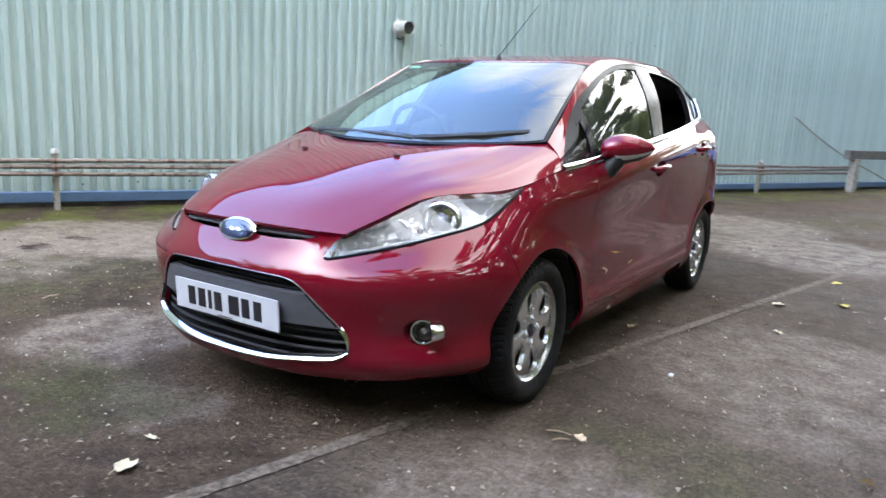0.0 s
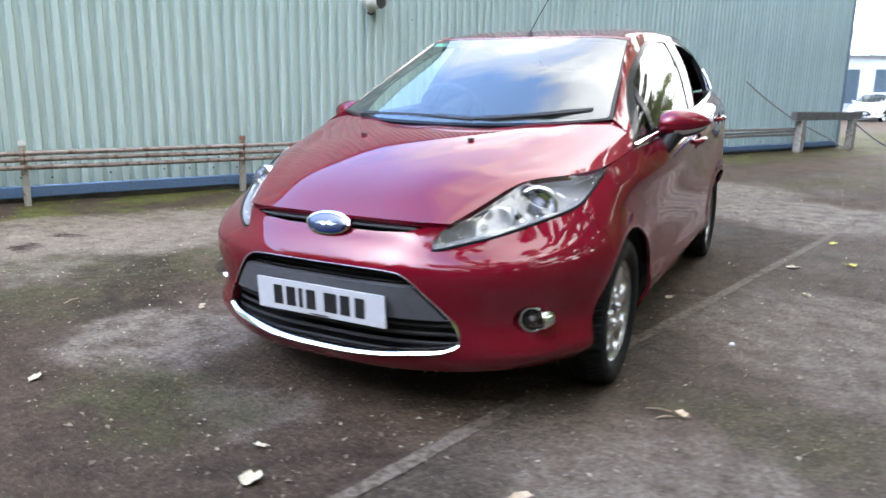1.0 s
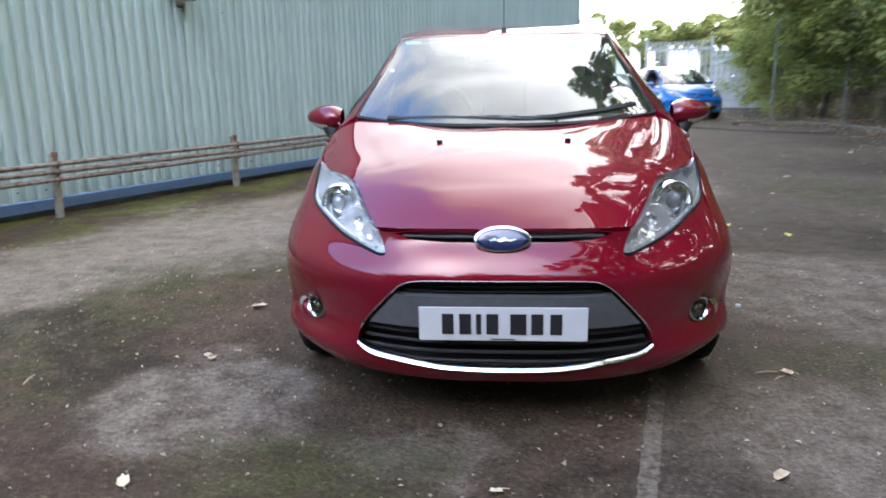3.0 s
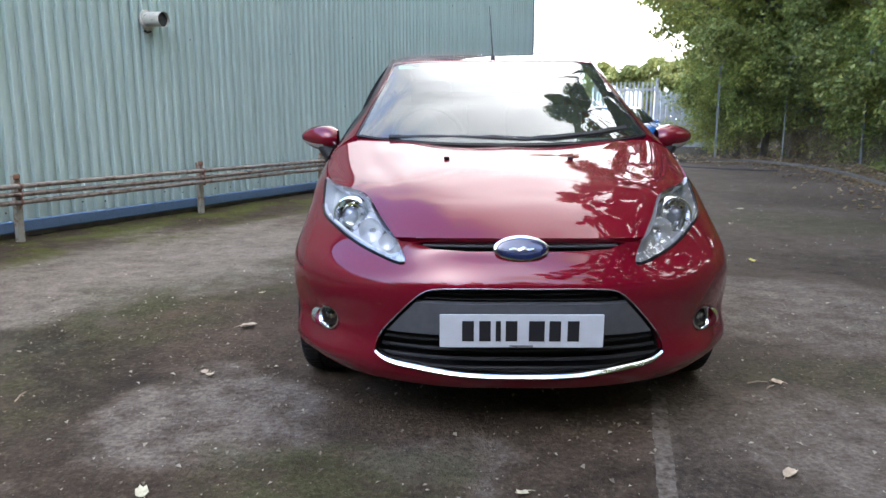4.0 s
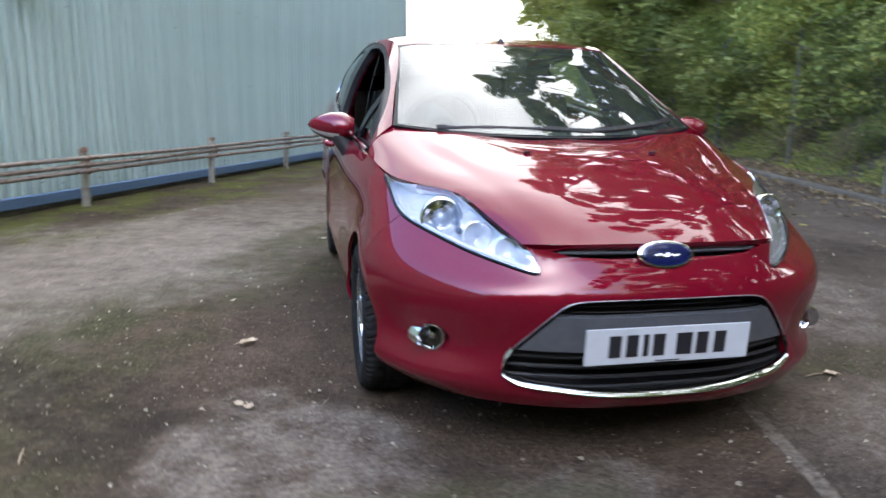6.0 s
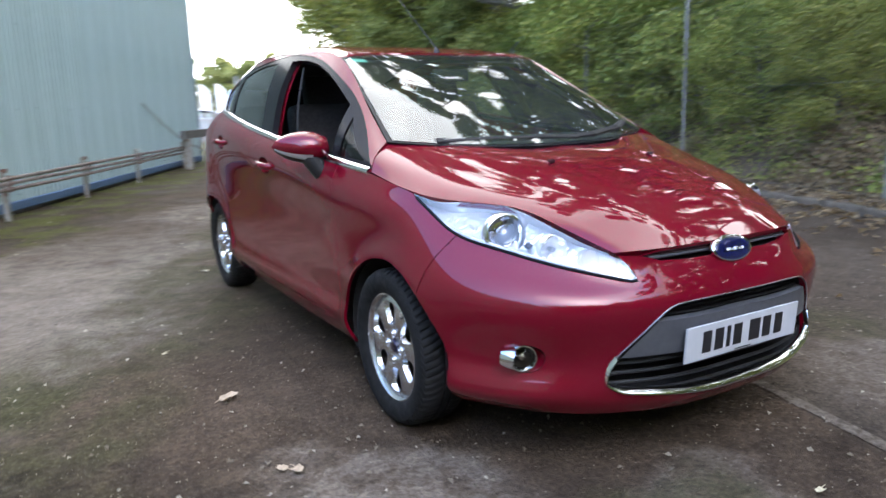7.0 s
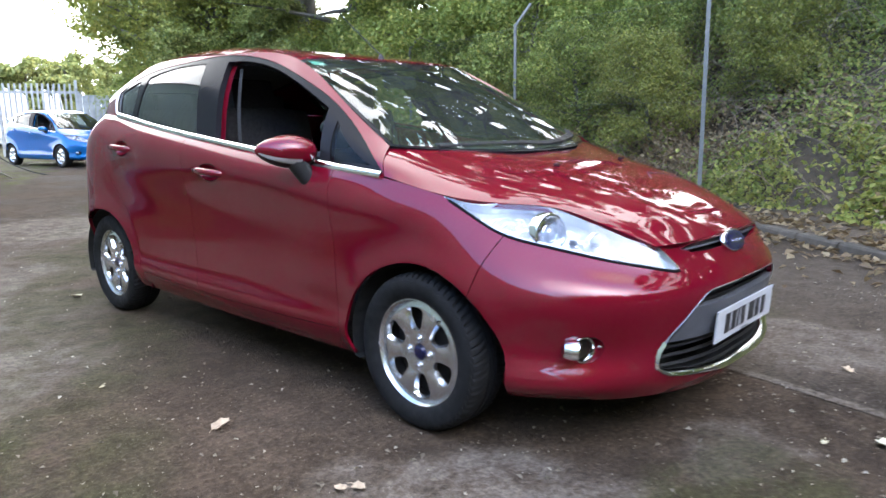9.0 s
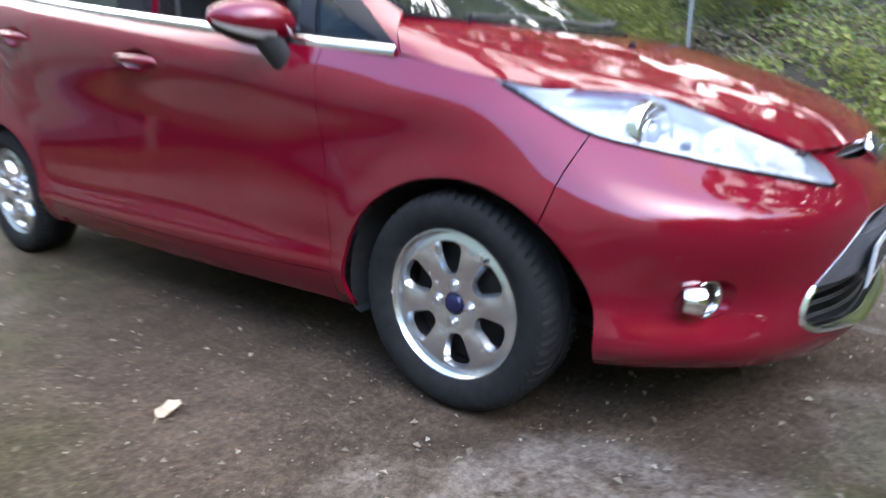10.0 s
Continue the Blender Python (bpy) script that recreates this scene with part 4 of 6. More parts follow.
        part("tail_lamp", bm, TAIL_RED, car, "", 60)
        # washer jets
        part("washer_jet", box((s * .243, -.16, .916), (.022, .018, .010), None, .003), BLACK_PLASTIC, car)
        # door mirror
        def shell(u, a, grow=1.0):
            w = max(.02, max(0.0, math.sin(math.pi * min(1, .10 + .90 * u) ** .75)) ** .55) * grow
            return (s * (.795 + .200 * u), .640 + .06 * u - .090 * w * math.cos(a) * (1.0 if math.cos(a) > 0 else .42), .970 + .010 * u + .064 * w * math.sin(a))

        mirror = part("door_mirror", add_grid(bmesh.new(), [[shell(k / 16, a) for a in np.linspace(0, 2 * math.pi, 29)] for k in range(17)], flip=not flip), RED, car, "deep red door mirror on a black foot", 60)
        part("mirror_base", add_grid(bmesh.new(), [[shell(u, radians(a), 1.035) for a in np.linspace(-170, -38, 14)] for u in np.linspace(.06, .94, 14)], flip=not flip), BLACK_PLASTIC, mirror, "", 60)
        part("mirror_indicator", add_grid(bmesh.new(), [[shell(u, radians(a - 10 * u), 1.05) for a in np.linspace(-44, -22, 6)] for u in np.linspace(.34, .97, 14)], flip=not flip), LENS_SOLID, mirror, "clear indicator strip", 60)
        part("mirror_foot", tube([(s * .785, .575, .79), (s * .80, .59, .83), (s * .835, .61, .89), (s * .86, .625, .935)], [.020, .034, .036, .040], 12), BLACK_PLASTIC, mirror, "black mirror foot", 50)
        face = lathe([(.0, .0), (.05, .0)], (s * .885, .690, .975), (0, 1, 0), 24)
        bmesh.ops.scale(face, vec=(1.45, 1, .95), space=Matrix.Translation((-s * .885, -.69, -.975)), verts=face.verts)
        part("mirror_glass", face, CHROME, mirror)
        # liners
        for cy in (0.012, 2.53):
            bm = bmesh.new()
            add_grid(bm, [[(s * (x - (1.1 * max(0, -.16 - y) if x > .5 and cy < 1 else 0)), y, max(z, .19)) for y, z in ring(cy, .285, .370, .326, 24, 205, -25)] for x in (.812, .45)])
            bm.faces.new([bm.verts.new((s * .45, y, max(z, .16))) for y, z in ring(cy, .285, .370, .326, 24, 205, -25)])
            part("wheel_arch_liner", bm, UNDERBODY, car)
    # ---- wipers, aerial, sticker
    for pts in ([(-.50, .205, .985), (-.30, .165, .988), (-.05, .13, .985), (.12, .115, .977)], [(.02, .125, .975), (.22, .13, .985), (.42, .20, 1.005), (.57, .315, 1.025)]):
        w = part("wiper", tube(pts, [.010, .011, .010, .007], 6), BLACK_PLASTIC, car)
        blade = [(x, y + .02, z + .006) for x, y, z in pts]
        part("wiper_blade", tube(blade, .008, 6), BLACK_PLASTIC, w)
    part("cowl", add_grid(bmesh.new(), [[(x, y + d, z + e) for x, y, z in curve_through([(-.62, .27, .966), (-.34, .12, .952), (0, .07, .944), (.34, .12, .952), (.62, .27, .966)], 21)] for d, e in ((-.015, -.012), (.012, .000), (.026, .008))]), BLACK_PLASTIC, car)
    aerial = part("aerial", lathe([(.018, 0), (.014, .012), (.007, .026), (.0, .03)], (0, 1.06, 1.388), (0, .1, 1), 14), BLACK_PLASTIC, car, "thin black roof aerial", 50)
    part("aerial_rod", tube([(0, 1.062, 1.41), (0, 1.50, 1.735)], [.0035, .002], 6), BLACK_PLASTIC, aerial)
    stk = screen.at([(screen.S - .085, screen.T - .06)])[0]
    part("screen_sticker", box((-stk[0], stk[1] + .005, stk[2] - .006), (.075, .05, .001), Matrix.Rotation(radians(23), 3, "X")), STICKER, car, "pale green paper sticker")
    # ---- inside
    part("floor_pan", box((0, 1.25, .215), (1.50, 1.64, .05)), UNDERBODY, car)
    part("engine_tray", box((0, -.08, .225), (.90, .90, .05)), UNDERBODY, car)
    part("rear_tray", box((0, 2.50, .235), (1.02, .86, .05)), UNDERBODY, car)
    part("bulkhead", box((0, .38, .60), (1.40, .04, .68)), UNDERBODY, car)
    dash = box((0, .55, .90), (1.36, .46, .14), None, .045)
    part("dashboard", dash, INTERIOR, car, "", 40)
    wheel_bm = bmesh.new()
    c, ax = Vector((-.35, .86, .96)), Vector((0, -1, -.45)).normalized()
    up, sd = Vector((1, 0, 0)), Vector((1, 0, 0)).cross(ax)
    add_tube(wheel_bm, [c + (up * math.cos(a) + sd * math.sin(a)) * .185 for a in np.linspace(0, 2 * math.pi, 33)], .014, 8, False)
    sw = part("steering_wheel", wheel_bm, INTERIOR, car, "", 50)
    part("steering_hub", lathe([(.0, .02), (.07, .015), (.08, -.02), (.03, -.25)], c, ax, 16), INTERIOR, sw, "", 40)
    for x in (-.36, .36):
        seat = part("front_seat", box((x, 1.30, .52), (.50, .50, .16), None, .05), FABRIC, car, "charcoal fabric seat", 50)
        part("backrest", box((x, 1.60, .86), (.48, .14, .60), Matrix.Rotation(radians(-14), 3, "X"), .05), FABRIC, seat, "", 50)
        part("headrest", box((x, 1.70, 1.225), (.27, .09, .17), Matrix.Rotation(radians(-10), 3, "X"), .04), FABRIC, seat, "", 50)
        for d in (-.06, .06):
            part("headrest_rod", tube([(x + d, 1.66, 1.08), (x + d, 1.69, 1.19)], .006, 6), CHROME, seat)
    rs = part("rear_seat", box((0, 2.20, .52), (1.28, .46, .16), None, .05), FABRIC, car, "", 50)
    part("backrest", box((0, 2.50, .86), (1.26, .14, .62), Matrix.Rotation(radians(-16), 3, "X"), .05), FABRIC, rs, "", 50)
    for x in (-.34, .34):
        part("headrest", box((x, 2.59, 1.20), (.24, .08, .12), None, .03), FABRIC, rs, "", 50)
    part("interior_mirror", box((0, .93, 1.27), (.20, .03, .06), None, .012), INTERIOR, car, "", 40)
    part("headlining", add_grid(bmesh.new(), [[(x, y, z) for x in (-.52, 0, .52)] for y, z in ((1.06, 1.34), (1.5, 1.40), (2.0, 1.415), (2.5, 1.37), (2.9, 1.28))]), LINING, car)
    for s in (1, -1):
        part("door_lining", add_grid(bmesh.new(), [[(s * .74, y, z) for y in (.44, 1.0, 1.6, 2.5)] for z in (.30, .6, .93)] if s else []), INTERIOR, car)
        if s > 0:
            continue
        post = []
        for dy in (-.014, .10):
            q = on_cabin([(1.445 + dy, 1.368), (1.305 + dy, 1.000)], 6)
            post.append([Vector((s * (p[0] - .045), p[1], p[2])) for p in cabin.at(q)])
        part("door_post", add_grid(bmesh.new(), post, flip=s < 0), RED, car)
        part("seat_belt", add_grid(bmesh.new(), [[(s * (x + .001), y + d, z) for x, y, z in curve_through([(.585, 1.405, 1.335), (.640, 1.36, 1.16), (.672, 1.315, 1.0), (.670, 1.29, .82)], 10)] for d in (-.014, .014)]), BELT, car, "dull grey seat belt hanging by the door post")
    part("load_cover", box((0, 2.78, .98), (1.1, .5, .02)), INTERIOR, car)
    # ---- wheels
    for x, y, a in ((.735, 0, 12), (-.746, .028, 6), (.735, 2.53, 40), (-.735, 2.53, 5)):
        add_wheel(car, x, y, a)
    return car


RIM_TRIM = plain("dull_bright_trim", (0.30, 0.30, 0.31), 0.3, 0.8, vary=0.1)
GLASS_BALL = plain("projector_glass", (0.26, 0.28, 0.32), 0.08, 0.3, 1.0, vary=0.1)
LENS_SOLID = plain("milky_clear_plastic", (0.62, 0.62, 0.62), 0.15, 0.2, 0.5, vary=0.05)
STICKER = plain("pale_green_paper", (0.35, 0.75, 0.62), 0.6, vary=0.05)
BELT = plain("dull_grey_webbing", (0.045, 0.044, 0.042), 0.8, vary=0.1, scale=30)
LINING = plain("light_grey_headlining", (0.30, 0.30, 0.29), 0.95, vary=0.08)

car = build_car()
car.matrix_basis = pose(0, -.70, 0) @ pose(0, 0, 0, 0, 0, .4) @ pose(0, .70, 0)
tagged(car, "deep red five-door hatchback parked on wet tarmac", "car")

# ---------------- the yard ----------------
ALONG, OUT = Vector((.4218, .9067, 0)), Vector((.9067, -.4218, 0))
FACE = -5.25
U0, U1 = -14.0, 15.45


def by_wall(u, w, z):
    """u metres along the building, w out from it towards the yard (its face at w = FACE)."""
    return ALONG * u + OUT * w + Vector((0, 0, z))


def tarmac():
    m = Mat("worn_damp_tarmac", rough=.9, spec=.13)

    def across(x, y):
        d = m.n.new("ShaderNodeVectorMath")
        d.operation = "DOT_PRODUCT"
        d.inputs[1].default_value = (x, y, 0)
        m.l.new(m.co.outputs["Object"], d.inputs[0])
        return d.outputs["Value"]

    def band(v, a, b, c, d):
        """One between b and c, nothing below a and above d."""
        up = m.n.new("ShaderNodeMapRange")
        up.interpolation_type = "SMOOTHSTEP"
        m.l.new(v, up.inputs["Value"])
        up.inputs["From Min"].default_value, up.inputs["From Max"].default_value = a, b
        dn = m.n.new("ShaderNodeMapRange")
        dn.interpolation_type = "SMOOTHSTEP"
        m.l.new(v, dn.inputs["Value"])
        dn.inputs["From Min"].default_value, dn.inputs["From Max"].default_value = d, c
        return m.math("MULTIPLY", up.outputs[0], dn.outputs[0])

    big = m.noise(.55, 6, .6, distort=.4)
    mid = m.noise(2.1, 6, .62, distort=.3)
    blot = m.noise(8.0, 6, .7)
    grit = m.noise(48, 4, .7)
    fine = m.noise(150, 3, .7)
    base = m.mix(m.ramp(big, .36, .62), (.058, .040, .027), (.138, .097, .067))
    base = m.mix(m.ramp(mid, .34, .66, (0, 0, 0), (.6,) * 3), base, (.094, .066, .045))
    wear = m.ramp(m.math("ADD", m.math("MULTIPLY", m.noise(5.5, 8, .72), .7), m.math("MULTIPLY", m.noise(34, 4, .7), .3)), .40, .54, (.12,) * 3, (1, 1, 1))
    # strips along the building: silt and moss at its foot, a dry pale apron, a mossy seam
    wob = m.math("ADD", across(.9067, -.4218), m.math("MULTIPLY", m.math("SUBTRACT", m.noise(.8, 6, .6), .5), 2.2))
    dry = m.ramp(m.noise(2.4, 7, .68, distort=.3), .34, .56, (.35,) * 3, (1, 1, 1))
    base = m.mix(m.math("MULTIPLY", m.math("MULTIPLY", band(wob, -4.5, -3.8, -2.6, -1.8), dry), band(across(.4218, .9067), -30, -29, 1.5, 6.0)), base, (.31, .263, .216))
    seam = m.math("MULTIPLY", band(wob, -2.7, -2.3, -1.9, -1.3), m.ramp(mid, .38, .55))
    base = m.mix(m.math("MULTIPLY", seam, .65), base, (.086, .084, .036))
    foot = band(wob, -9.0, -8.0, -4.25, -3.65)
    base = m.mix(m.math("MULTIPLY", foot, .9), base, (.082, .059, .042))
    base = m.mix(m.math("MULTIPLY", m.math("MULTIPLY", foot, m.ramp(m.noise(1.9, 5, .6), .45, .56)), .9), base, (.115, .125, .026))
    # the far side of the bay line is paler and drier
    far = m.math("ADD", across(.9727, -.2327), m.math("MULTIPLY", m.math("SUBTRACT", m.noise(2.5, 5), .5), .14))
    base = m.mix(m.math("MULTIPLY", m.ramp(m.math("SUBTRACT", far, .58), .0, .10), m.ramp(big, .38, .60, (.15,) * 3, (.65,) * 3)), base, (.158, .130, .103))
    # single patches: dried pale, damp dark, mossy
    warp = m.node("ShaderNodeTexNoise", Scale=1.6, Detail=5.0, Roughness=.62)
    m.l.new(m.co.outputs["Object"], warp.inputs["Vector"])
    bent = m.n.new("ShaderNodeVectorMath")
    bent.operation = "MULTIPLY_ADD"
    bent.inputs[1].default_value = (1.2, 1.2, 0)
    m.l.new(warp.outputs["Color"], bent.inputs[0])
    m.l.new(m.co.outputs["Object"], bent.inputs[2])

    def patch(x, y, r, col, amount):
        d = m.n.new("ShaderNodeVectorMath")
        d.operation = "DISTANCE"
        d.inputs[1].default_value = (x + .6, y + .6, 0)
        m.l.new(bent.outputs[0], d.inputs[0])
        near = m.math("SUBTRACT", 1.0, m.ramp(m.math("DIVIDE", d.outputs["Value"], 2 * r), .34, .52))
        return m.mix(m.math("MULTIPLY", m.math("MULTIPLY", near, wear), amount), base, col)

    pale, damp, green = (.315, .262, .215), (.033, .023, .017), (.080, .082, .030)
    for x, y, r, col, amount in ((-3.5, .7, .9, pale, .8), (-2.7, 1.7, .8, pale, .7), (-2.4, 3.1, 1.2, pale, .75), (-1.15, -.58, .50, pale, .75), (-.3, -.81, .24, pale, .5), (1.6, 1.05, .85, pale, .55), (1.15, -.77, .45, pale, .5),
                                 (1.34, 4.88, 1.1, pale, .8), (.2, 6.4, 1.2, pale, .7), (-1.8, .05, .5, damp, .6), (-2.3, .35, .35, damp, .6), (.3, -1.4, .6, damp, .6), (-.55, -.92, .36, green, .6), (-.85, -1.0, .30, green, .45),
                                 (-2.1, 1.2, .5, green, .5), (3.3, 4.4, 1.0, green, .5), (1.5, -.2, .4, green, .5), (2.9, 2.2, .7, damp, .5), (-3.3, .25, .17, damp, .95), (-3.55, .72, .14, damp, .95)):
        base = patch(x, y, r, col, amount)
    # mottling from hand-wide blotches down to single stones
    base = m.mix(1.0, base, m.ramp(blot, .32, .68, (.52, .50, .48), (1.0, 1.0, 1.0)), "MULTIPLY")
    base = m.mix(1.0, base, m.ramp(grit, .34, .60, (.55, .53, .51), (1.05, 1.05, 1.05)), "MULTIPLY")
    base = m.mix(m.ramp(grit, .60, .70, (0, 0, 0), (.20,) * 3), base, (.29, .25, .20))
    base = m.mix(m.ramp(fine, .60, .70, (0, 0, 0), (.24,) * 3), base, (.34, .295, .235))
    base = m.mix(m.ramp(fine, .32, .42, (.40,) * 3, (0, 0, 0)), base, (.030, .026, .022))
    m.color(base)
    m.rough(m.ramp(m.math("ADD", m.math("MULTIPLY", big, .6), m.math("MULTIPLY", mid, .4)), .38, .60, (.62,) * 3, (.95,) * 3))
    h = m.math("ADD", m.math("MULTIPLY", grit, 1.2), m.math("ADD", m.math("MULTIPLY", fine, .5), m.math("MULTIPLY", blot, 1.6)))
    m.bump(h, .95, .014)
    return m.m


def cladding():
    m = Mat("sage_green_coated_steel", rough=.42, spec=.4)
    streak = m.noise(6, 5, .6, stretch=(1, 1, .05))
    cloud = m.noise(.7, 4)
    base = m.mix(m.ramp(cloud, .3, .7), (.378, .492, .472), (.462, .572, .546))
    base = m.mix(m.ramp(streak, .46, .75, (0, 0, 0), (.5,) * 3), base, (.255, .325, .310))
    base = m.mix(m.ramp(m.noise(45, 3), .68, .78, (0, 0, 0), (.4,) * 3), base, (.20, .22, .20))
    m.color(base)
    m.rough(m.ramp(streak, .3, .7, (.36,) * 3, (.55,) * 3))
    m.bump(m.noise(3, 3), .1, .004)
    return m.m


def rusty(name, paint, rust=(.16, .065, .035), much=.5):
    m = Mat(name, rough=.65)
    n = m.noise(14, 6, .65)
    base = m.mix(m.ramp(m.noise(60, 3), .3, .7), tuple(c * .8 for c in paint), paint)
    base = m.mix(m.ramp(n, .62 - much * .25, .70 - much * .2), base, rust)
    m.color(base)
    m.bump(n, .35, .003)
    return m.m


def leaf_mat(name, a, b, c):
    """Leaves that differ one by one between three colours."""
    m = Mat(name, rough=.45, spec=.3)
    geo = m.n.new("ShaderNodeNewGeometry")
    r = m.n.new("ShaderNodeValToRGB")
    e = r.color_ramp.elements
    e[0].position, e[0].color = 0.0, (*a, 1)
    e[1].position, e[1].color = 1.0, (*c, 1)
    k = e.new(.62)
    k.color = (*b, 1)
    m.l.new(geo.outputs["Random Per Island"], r.inputs["Fac"])
    m.color(m.mix(m.ramp(m.noise(1.1, 3), .35, .7), r.outputs["Color"], m.mix(.5, r.outputs["Color"], b)))
    tr = m.node("ShaderNodeBsdfTranslucent")
    m.l.new(r.outputs["Color"], tr.inputs["Color"])
    mx = m.n.new("ShaderNodeMixShader")
    mx.inputs[0].default_value = .40
    m.l.new(m.p.outputs[0], mx.inputs[1])
    m.l.new(tr.outputs[0], mx.inputs[2])
    m.l.new(mx.outputs[0], m.out.inputs["Surface"])
    return m.m


def bark(name, a=(.09, .075, .06), b=(.17, .15, .12)):
    m = Mat(name, rough=.9)
    n = m.noise(10, 6, .65, stretch=(1, 1, .25))
    m.color(m.ramp(n, .3, .7, a, b))
    m.bump(n, .6, .02)
    return m.m


def faded_paint():
    """Line paint worn down to the stones, more and more towards the far end."""
    m = Mat("faded_line_paint", rough=.9, spec=.1)
    worn = m.math("ADD", m.noise(26, 6, .7), m.math("MULTIPLY", m.math("SUBTRACT", m.noise(2.2, 3), .5), .5))
    base = m.mix(m.ramp(worn, .46, .66), (.185, .152, .120), (.080, .062, .047))
    base = m.mix(1.0, base, m.ramp(m.noise(48, 4, .7), .34, .64, (.55, .53, .51), (1.0, 1.0, 1.0)), "MULTIPLY")
    m.color(base)
    m.bump(m.noise(120, 3, .7), .8, .008)
    return m.m


TARMAC = tarmac()
CLAD = cladding()
FLASH = rusty("blue_painted_flashing", (.105, .185, .315), (.10, .11, .12), .12)
CORNER_TRIM = plain("slate_blue_corner_trim", (.13, .19, .25), .5, vary=.15, scale=3)
RAIL_PAINT = rusty("weathered_brown_rail", (.25, .205, .180), (.105, .058, .042), .46)
POST_PAINT = rusty("weathered_grey_post", (.36, .345, .30), (.20, .10, .06), .40)
CLAMP_RUST = rusty("rusty_clamp", (.20, .085, .05), (.10, .045, .03), .6)
CAP_WHITE = plain("white_post_cap", (.66, .66, .62), .6, vary=.1)
DARK_HOLE = plain("dark_screw_and_shade", (.03, .035, .033), .6)
GALV = plain("galvanised_steel", (.165, .162, .142), .65, 0.0, vary=.18, scale=30)
WIRE = plain("dull_fence_wire", (.070, .068, .052), .7, .1, vary=.2, scale=30)
PIPE_GREY = rusty("pale_vent_pipe", (.50, .49, .44), (.22, .17, .11), .25)
SOIL = plain("dark_leafy_soil", (.078, .054, .033), .95, vary=.45, scale=12, bump=.6)
KERB = plain("weathered_concrete_kerb", (.088, .072, .054), .9, vary=.4, scale=7, bump=.6)
BARK = bark("grey_brown_bark")
LEAF_TREE = leaf_mat("broad_green_leaves", (.115, .138, .038), (.215, .245, .066), (.43, .41, .14))
LEAF_PALE = leaf_mat("yellow_green_leaves", (.14, .17, .040), (.28, .29, .065), (.44, .37, .10))
LEAF_FAR = leaf_mat("pale_olive_leaves", (.17, .20, .07), (.30, .32, .11), (.46, .42, .15))
LEAF_IVY = leaf_mat("ivy_and_bramble_leaves", (.125, .165, .040), (.255, .305, .070), (.50, .45, .13))
LEAF_DEAD = leaf_mat("dead_brown_leaves", (.125, .080, .042), (.25, .175, .095), (.44, .35, .22))
LINE_PAINT = faded_paint()
TIMBER = plain("grey_weathered_boards", (.36, .35, .33), .85, vary=.25, scale=5, bump=.3)
WOOD_BEAM = plain("weathered_dark_beam", (.13, .125, .115), .85, vary=.3, scale=6, bump=.3)
ROPE = plain("dirty_rope", (.23, .215, .185), .9, vary=.2, scale=50)
CABLE = plain("black_cable", (.03, .03, .032), .7)
BRICK_FAR = plain("pale_render", (.40, .41, .41), .8, vary=.06, scale=2)
ROOF_FAR = plain("pale_blue_grey_roof", (.36, .41, .45), .55, vary=.1, scale=1)
FLAG = plain("white_banner_cloth", (.82, .82, .83), .8, vary=.04, scale=1)
WIN_FAR = plain("dark_window_pane", (.05, .07, .085), .12, vary=.1)

# one sheet to the horizon, finer and slightly uneven in the yard
bm = bmesh.new()
xs = [-900, -200, -60] + [-24 + 1.0 * k for k in range(49)] + [60, 200, 900]
ys = [-900, -200, -60] + [-24 + 1.0 * k for k in range(65)] + [80, 200, 900]
add_grid(bm, [[(x, y, (.010 * (noise.noise((x * .3, y * .3, 0)) - .1) if abs(x) < 20 and abs(y) < 30 and not (abs(x) < 2 and -2 < y < 4) else 0)) for x in xs] for y in ys])
ground = tagged(part("ground", bm, TARMAC, smooth=60), "worn damp tarmac with mossy and pale dry patches", "ground", kind="structure")

# faded bay line
a, b = Vector((.275, -1.62, .004)), Vector((1.82, 4.90, .004))
way = (b - a).normalized()
sd = Vector((way.y, -way.x, 0))
bm = bmesh.new()
rows = [[], []]
for k in range(261):
    p = a + (b - a) * k / 260
    for r, s in zip(rows, (-1, 1)):
        r.append(p + sd * s * (.028 + .009 * noise.noise((k * .23, s, 0)) + .007 * noise.noise((k * 1.7, s, 4))))
add_grid(bm, rows, flip=True)
tagged(part("bay_line", bm, LINE_PAINT), "faded worn painted parking line", "road marking", kind="structure")

# ---------------- the clad building ----------------
def clad_sheet(name, z0, z1):
    bm = bmesh.new()
    prof, pitch = [], .125
    for k in range(7):
        u = k * pitch
        prof += [(u, 0), (u + .046, 0), (u + .060, .035), (u + .111, .035)]
    prof.append((7 * pitch, 0))
    prof.append((7 * pitch + .02, .002))
    add_grid(bm, [[ALONG * u + OUT * (d - .035) + Vector((0, 0, z)) for u, d in prof] for z in (z0, z1)])
    return finish(bm, name, CLAD)


wall_1 = tagged(part("wall_1", box((0, 0, 0), (1, 1, 1)), SOIL), "sage green corrugated steel wall of a long shed", "wall", kind="structure")
bm = bmesh.new()
p = [by_wall(u, w, 0) for u, w in ((U0, FACE - .04), (U1 - .02, FACE - .04), (U1 - .02, FACE - .12), (U0, FACE - .12))]
lo = [bm.verts.new(q) for q in p]
hi = [bm.verts.new(q + Vector((0, 0, 4.45))) for q in p]
for k in range(4):
    bm.faces.new((lo[k], lo[(k + 1) % 4], hi[(k + 1) % 4], hi[k]))
bm.faces.new(hi)
wall_1.data = finish(bm, "wall_1", WOOD_BEAM)
low_me, high_me = clad_sheet("cladding_sheet", .155, 3.95), clad_sheet("cladding_sheet", 3.93, 4.45)
n_sheets = int((U1 - U0) / .875)
